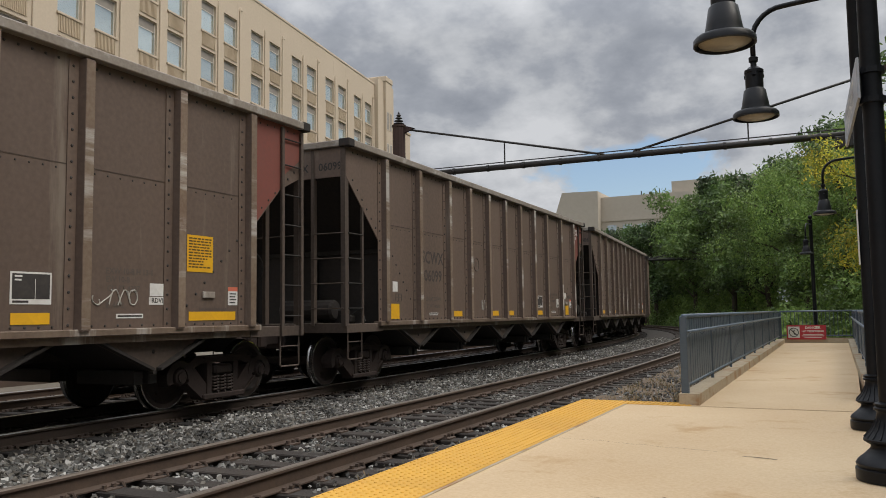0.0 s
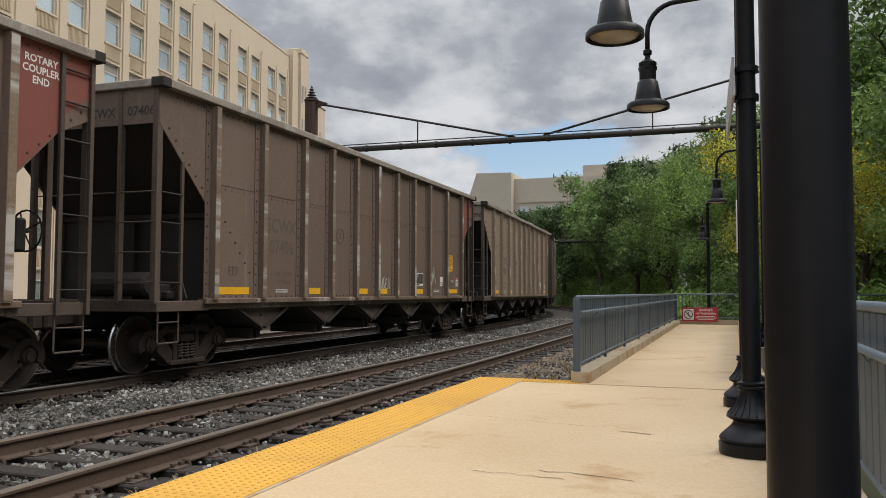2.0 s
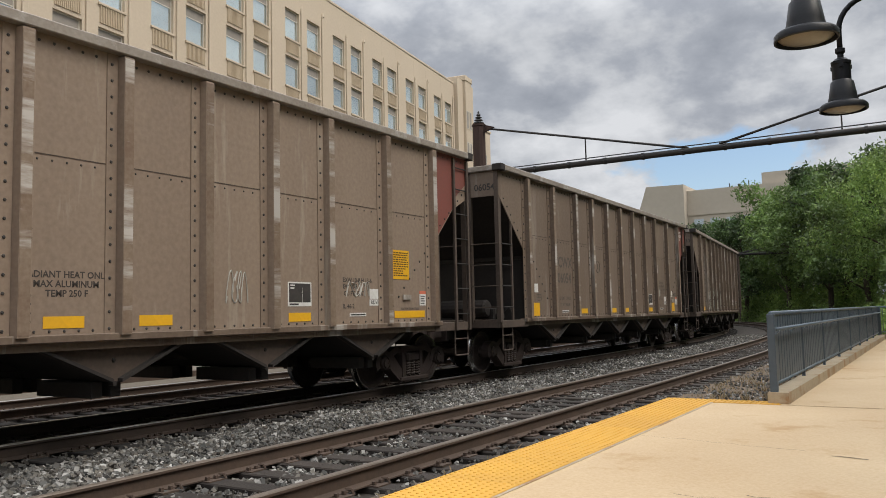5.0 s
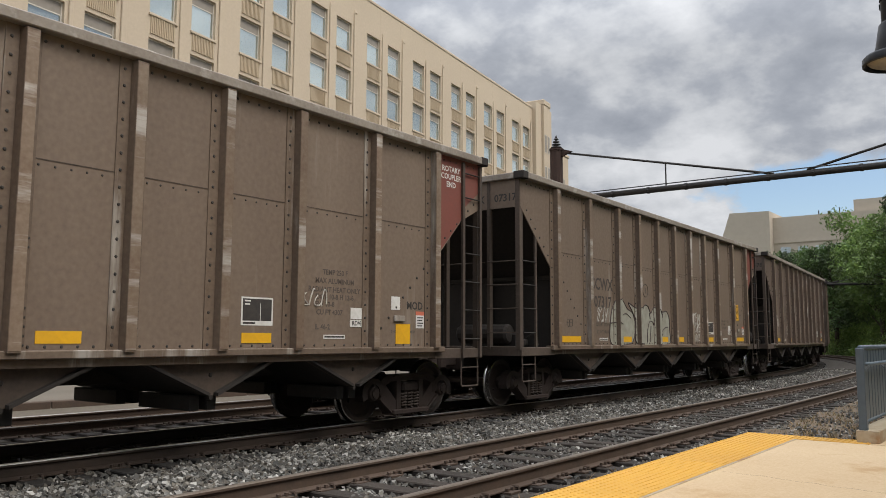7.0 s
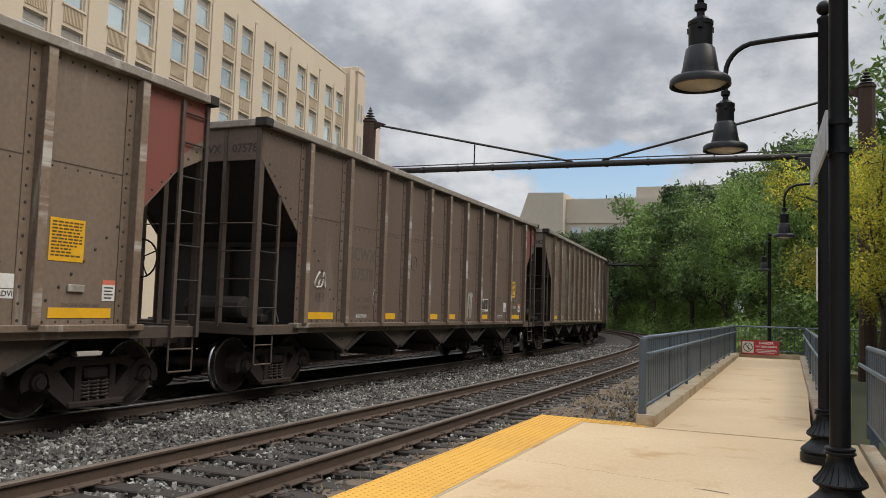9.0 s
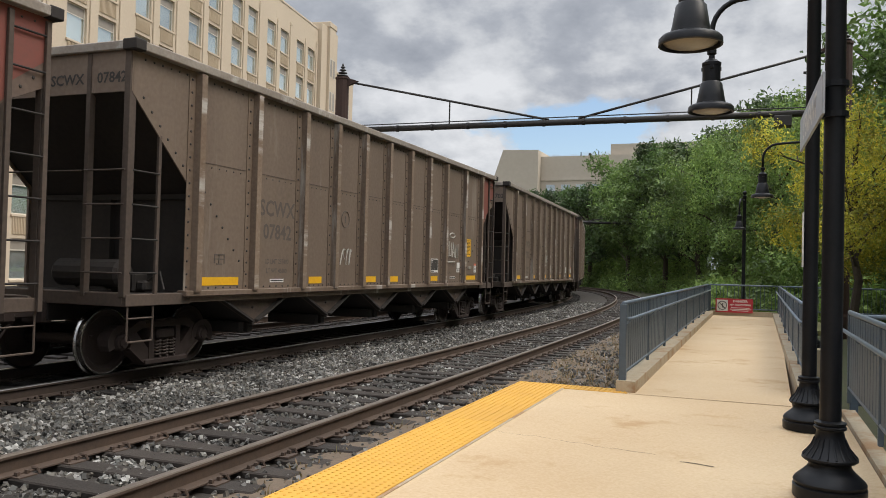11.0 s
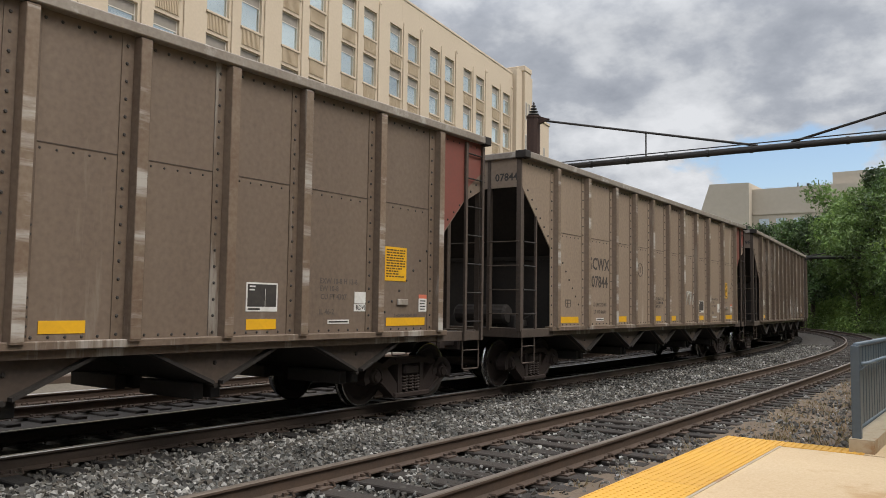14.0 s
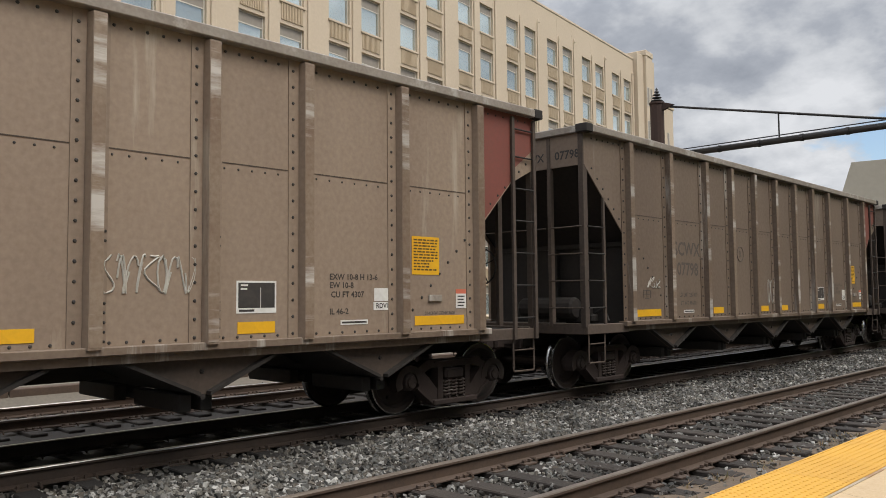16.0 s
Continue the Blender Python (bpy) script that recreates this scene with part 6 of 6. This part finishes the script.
def build_train():
    first = base_car()
    numbers = {-1: ("06211", 1), 0: ("06099", 0), 1: ("07406", 1), 2: ("09396", 0), 3: ("06054", 1), 4: ("07317", 0), 5: ("07578", 1), 6: ("07842", 1), 7: ("07702", 1), 8: ("07844", 0), 9: ("07798", 1)}
    for k in range(-1, 14):
        CARS[k] = first if k == -1 else copy_thing(first, Matrix.Identity(4))
    for k, root in CARS.items():
        number, faded = numbers.get(k, ("", 1))
        ink = FADED if faded else STENCIL
        if k in (0, 3):
            put(root, "square", SX + 0.0015, -6.1, 1.36, "faded orange reflective square")
            put(root, "list", SX + 0.0015, -6.1, 1.85)
            put(root, "square", SX + 0.0015, 5.80, 1.37, "faded orange reflective square")
            put(root, "list", SX + 0.0015, 5.62, 1.83)
            letter(root, "MOD", 0.17, 6.08, 1.80)
            for j, w in enumerate(("ROTARY", "COUPLER", "END")):
                letter(root, w, 0.13, 7.02, 4.12 - 0.13 * j, WHITE).location.x += 0.005
        else:
            put(root, "bar_w", SX + 0.0015, -5.92, 1.30, "yellow reflective bar")
            put(root, "bar_r", SX + 0.0015, 5.80, 1.31, "yellow reflective bar")
            p = put(root, "placard", SX + 0.0015, 5.54, 2.16, "yellow warning placard")
            put(root, "placard_text", 0, 0, 0, parent=p)
        if number:
            letter(root, "SCWX", 0.37, -4.38, 2.50, ink)
            letter(root, number, 0.35, -4.36, 2.11, ink)
            for w, x in (("SCWX", 0.45), (number, 1.22)):
                ob = part("lettering", text_mesh(w, 0.20, INK), None, root, "stencilled lettering")
                ob.matrix_basis = Matrix.Translation((x, -7.905, 3.99)) @ Matrix.Rotation(math.pi / 2, 4, "X")
        letter(root, "LD LMT 237400", 0.11, -4.36, 1.62, FADED)
        letter(root, "LT WT 48600", 0.11, -4.36, 1.46, FADED)
        letter(root, "EXW 10-8 H 13-6", 0.10, 4.33, 1.86, ink)
        letter(root, "EW 10-8", 0.10, 4.14, 1.76, ink)
        letter(root, "CU FT 4307", 0.10, 4.23, 1.65, ink)
        letter(root, "IL 46-2", 0.10, 4.10, 1.45, ink)
        letter(root, "RDVI", 0.088, 4.77, 1.51, INK).location.x += 0.004
        letter(root, "2 HCHW CONV 3600", 0.06, 5.80, 1.40, FADED)
        if k in (2, 3, 8):
            letter(root, "RADIANT HEAT ONLY", 0.10, -0.67 if k != 3 else 4.33, 1.96 if k == 3 else 1.80, ink)
            letter(root, "MAX ALUMINUM", 0.10, -0.67 if k != 3 else 4.33, 2.08 if k == 3 else 1.70, ink)
            letter(root, "TEMP 250 F", 0.10, -0.67 if k != 3 else 4.33, 2.20 if k == 3 else 1.60, ink)
        tagged(root, "brown ribbed coal hopper car %s with yellow reflective bars" % (("lettered SCWX " + number) if number else "with faded lettering"))
    for k, paint in ((-1, DARKCAR), (0, DARKCAR), (1, DARKCAR), (5, DARKCAR), (2, PALECAR), (8, PALECAR)):
        for ob in CARS[k].children_recursive:
            if ob.name.split(".")[0] in ("side_sheet", "rib", "rib_flange", "end_panel"):
                ob.material_slots[0].link = "OBJECT"
                ob.material_slots[0].material = paint
    # spray paint, car by car: centre, height, size, strokes
    for k, y, z, w, h, n, r in ((-1, 1.4, 1.95, 0.8, 0.5, 7, 0.010), (-1, 4.1, 1.55, 0.7, 0.2, 5, 0.008), (0, -1.4, 1.5, 0.4, 0.25, 4, 0.008), (1, 3.9, 1.75, 0.6, 0.5, 6, 0.011), (1, 0.6, 1.5, 0.5, 0.3, 4, 0.009),
                                (2, 4.33, 1.72, 0.6, 0.25, 5, 0.009), (2, 1.75, 1.72, 0.35, 0.45, 4, 0.008), (3, 3.9, 1.85, 0.55, 0.25, 5, 0.009), (4, -4.36, 1.84, 0.6, 0.35, 6, 0.007),
                                (5, -5.95, 1.95, 0.35, 0.3, 3, 0.018), (5, 1.75, 1.6, 0.35, 0.75, 4, 0.013), (5, -3.7, 1.7, 0.4, 0.4, 3, 0.008), (6, -1.85, 1.75, 0.45, 0.35, 4, 0.01),
                                (8, 1.78, 1.86, 0.95, 0.40, 9, 0.010), (9, -5.7, 1.85, 0.45, 0.2, 4, 0.009), (9, -0.2, 1.7, 0.5, 0.6, 2, 0.010), (10, 1.0, 1.6, 0.5, 0.4, 4, 0.012)):
        g = part("graffiti", scribble(k * 10 + int(y * 3), w, h, n, r), None, CARS[k], "white spray-paint scribble", kind="stuff")
        g.location = (SX + 0.002, y, z)
    # block tag under a ring
    tag = Shape()
    tag.tube([(0.003, 0.17 * math.cos(i * 0.524), 0.36 + 0.05 * math.sin(i * 0.524)) for i in range(12)], 0.016, 4, closed=True)
    for line in (((-0.42, 0.17), (-0.40, -0.16), (-0.26, -0.10), (-0.36, 0.03), (-0.27, 0.13), (-0.42, 0.18)), ((-0.20, 0.22), (-0.19, -0.10), (-0.06, -0.08), (-0.05, 0.2)),
                 ((0.0, -0.12), (0.08, 0.2), (0.16, -0.12)), ((0.02, -0.02), (0.15, -0.02)), ((0.22, -0.14), (0.23, 0.16), (0.35, -0.12), (0.37, 0.18)), ((-0.3, -0.24), (0.2, -0.23))):
        tag.tube([(0.003, y, z) for y, z in line], 0.017, 4)
    tag_mesh = tag.mesh("graffiti", CHALK)
    for k, y, z, size in ((7, -0.68, 2.0, 1.0), (6, 4.25, 2.02, 1.22)):
        g = part("graffiti", tag_mesh, None, CARS[k], "white spray-painted tag under a ring")
        g.location, g.scale = (SX + 0.002, y, z), (1.0, size, size)
    throw_up(CARS[4])
    marker_tag(CARS[4], (("KEM", 1.72, 1.72, 0.30, 0.15), ("XSKE", 1.78, 1.48, 0.24, 0.1), ("HTKZ", 1.78, 1.24, 0.18, 0.0)), "white hand-drawn tag in three rows")


build_train()

# ---- what moves ----


def car_pose(centre):
    xa, ya, _ = on_line(MAIN, centre - 6.55)
    xb, yb, _ = on_line(MAIN, centre + 6.55)
    return Matrix.Translation(((xa + xb) / 2, (ya + yb) / 2, 0)) @ Matrix.Rotation(math.atan2(-(xb - xa), yb - ya), 4, "Z")


def slack(t):
    """How far the train runs behind an even speed, in metres: it eases slightly over the clip."""
    return float(np.interp(t, (0.0, 1.5, 3.5, 5.0, 7.0, 9.0, 12.5, 14.5, 16.0), (0.50, 0.25, 0.02, 0.0, -0.05, -0.15, -0.10, 0.05, 0.08)))


def motions():
    turn = SPEED / 0.457
    steps = 240
    for k, root in CARS.items():
        rows = []
        for i in range(33):
            t = i * 0.5
            rows.append((t, car_pose(START + PITCH * k - SPEED * t + slack(t))))
        walk(root, rows)
        for w in [o for o in root.children if o.name.startswith("wheelset")]:
            at = w.matrix_basis.translation.copy()
            walk(w, [(16.0 * i / steps, Matrix.Translation(at) @ Matrix.Rotation(turn * round(16.0 * i / steps * FPS) / FPS, 4, "X")) for i in range(steps + 1)])


motions()
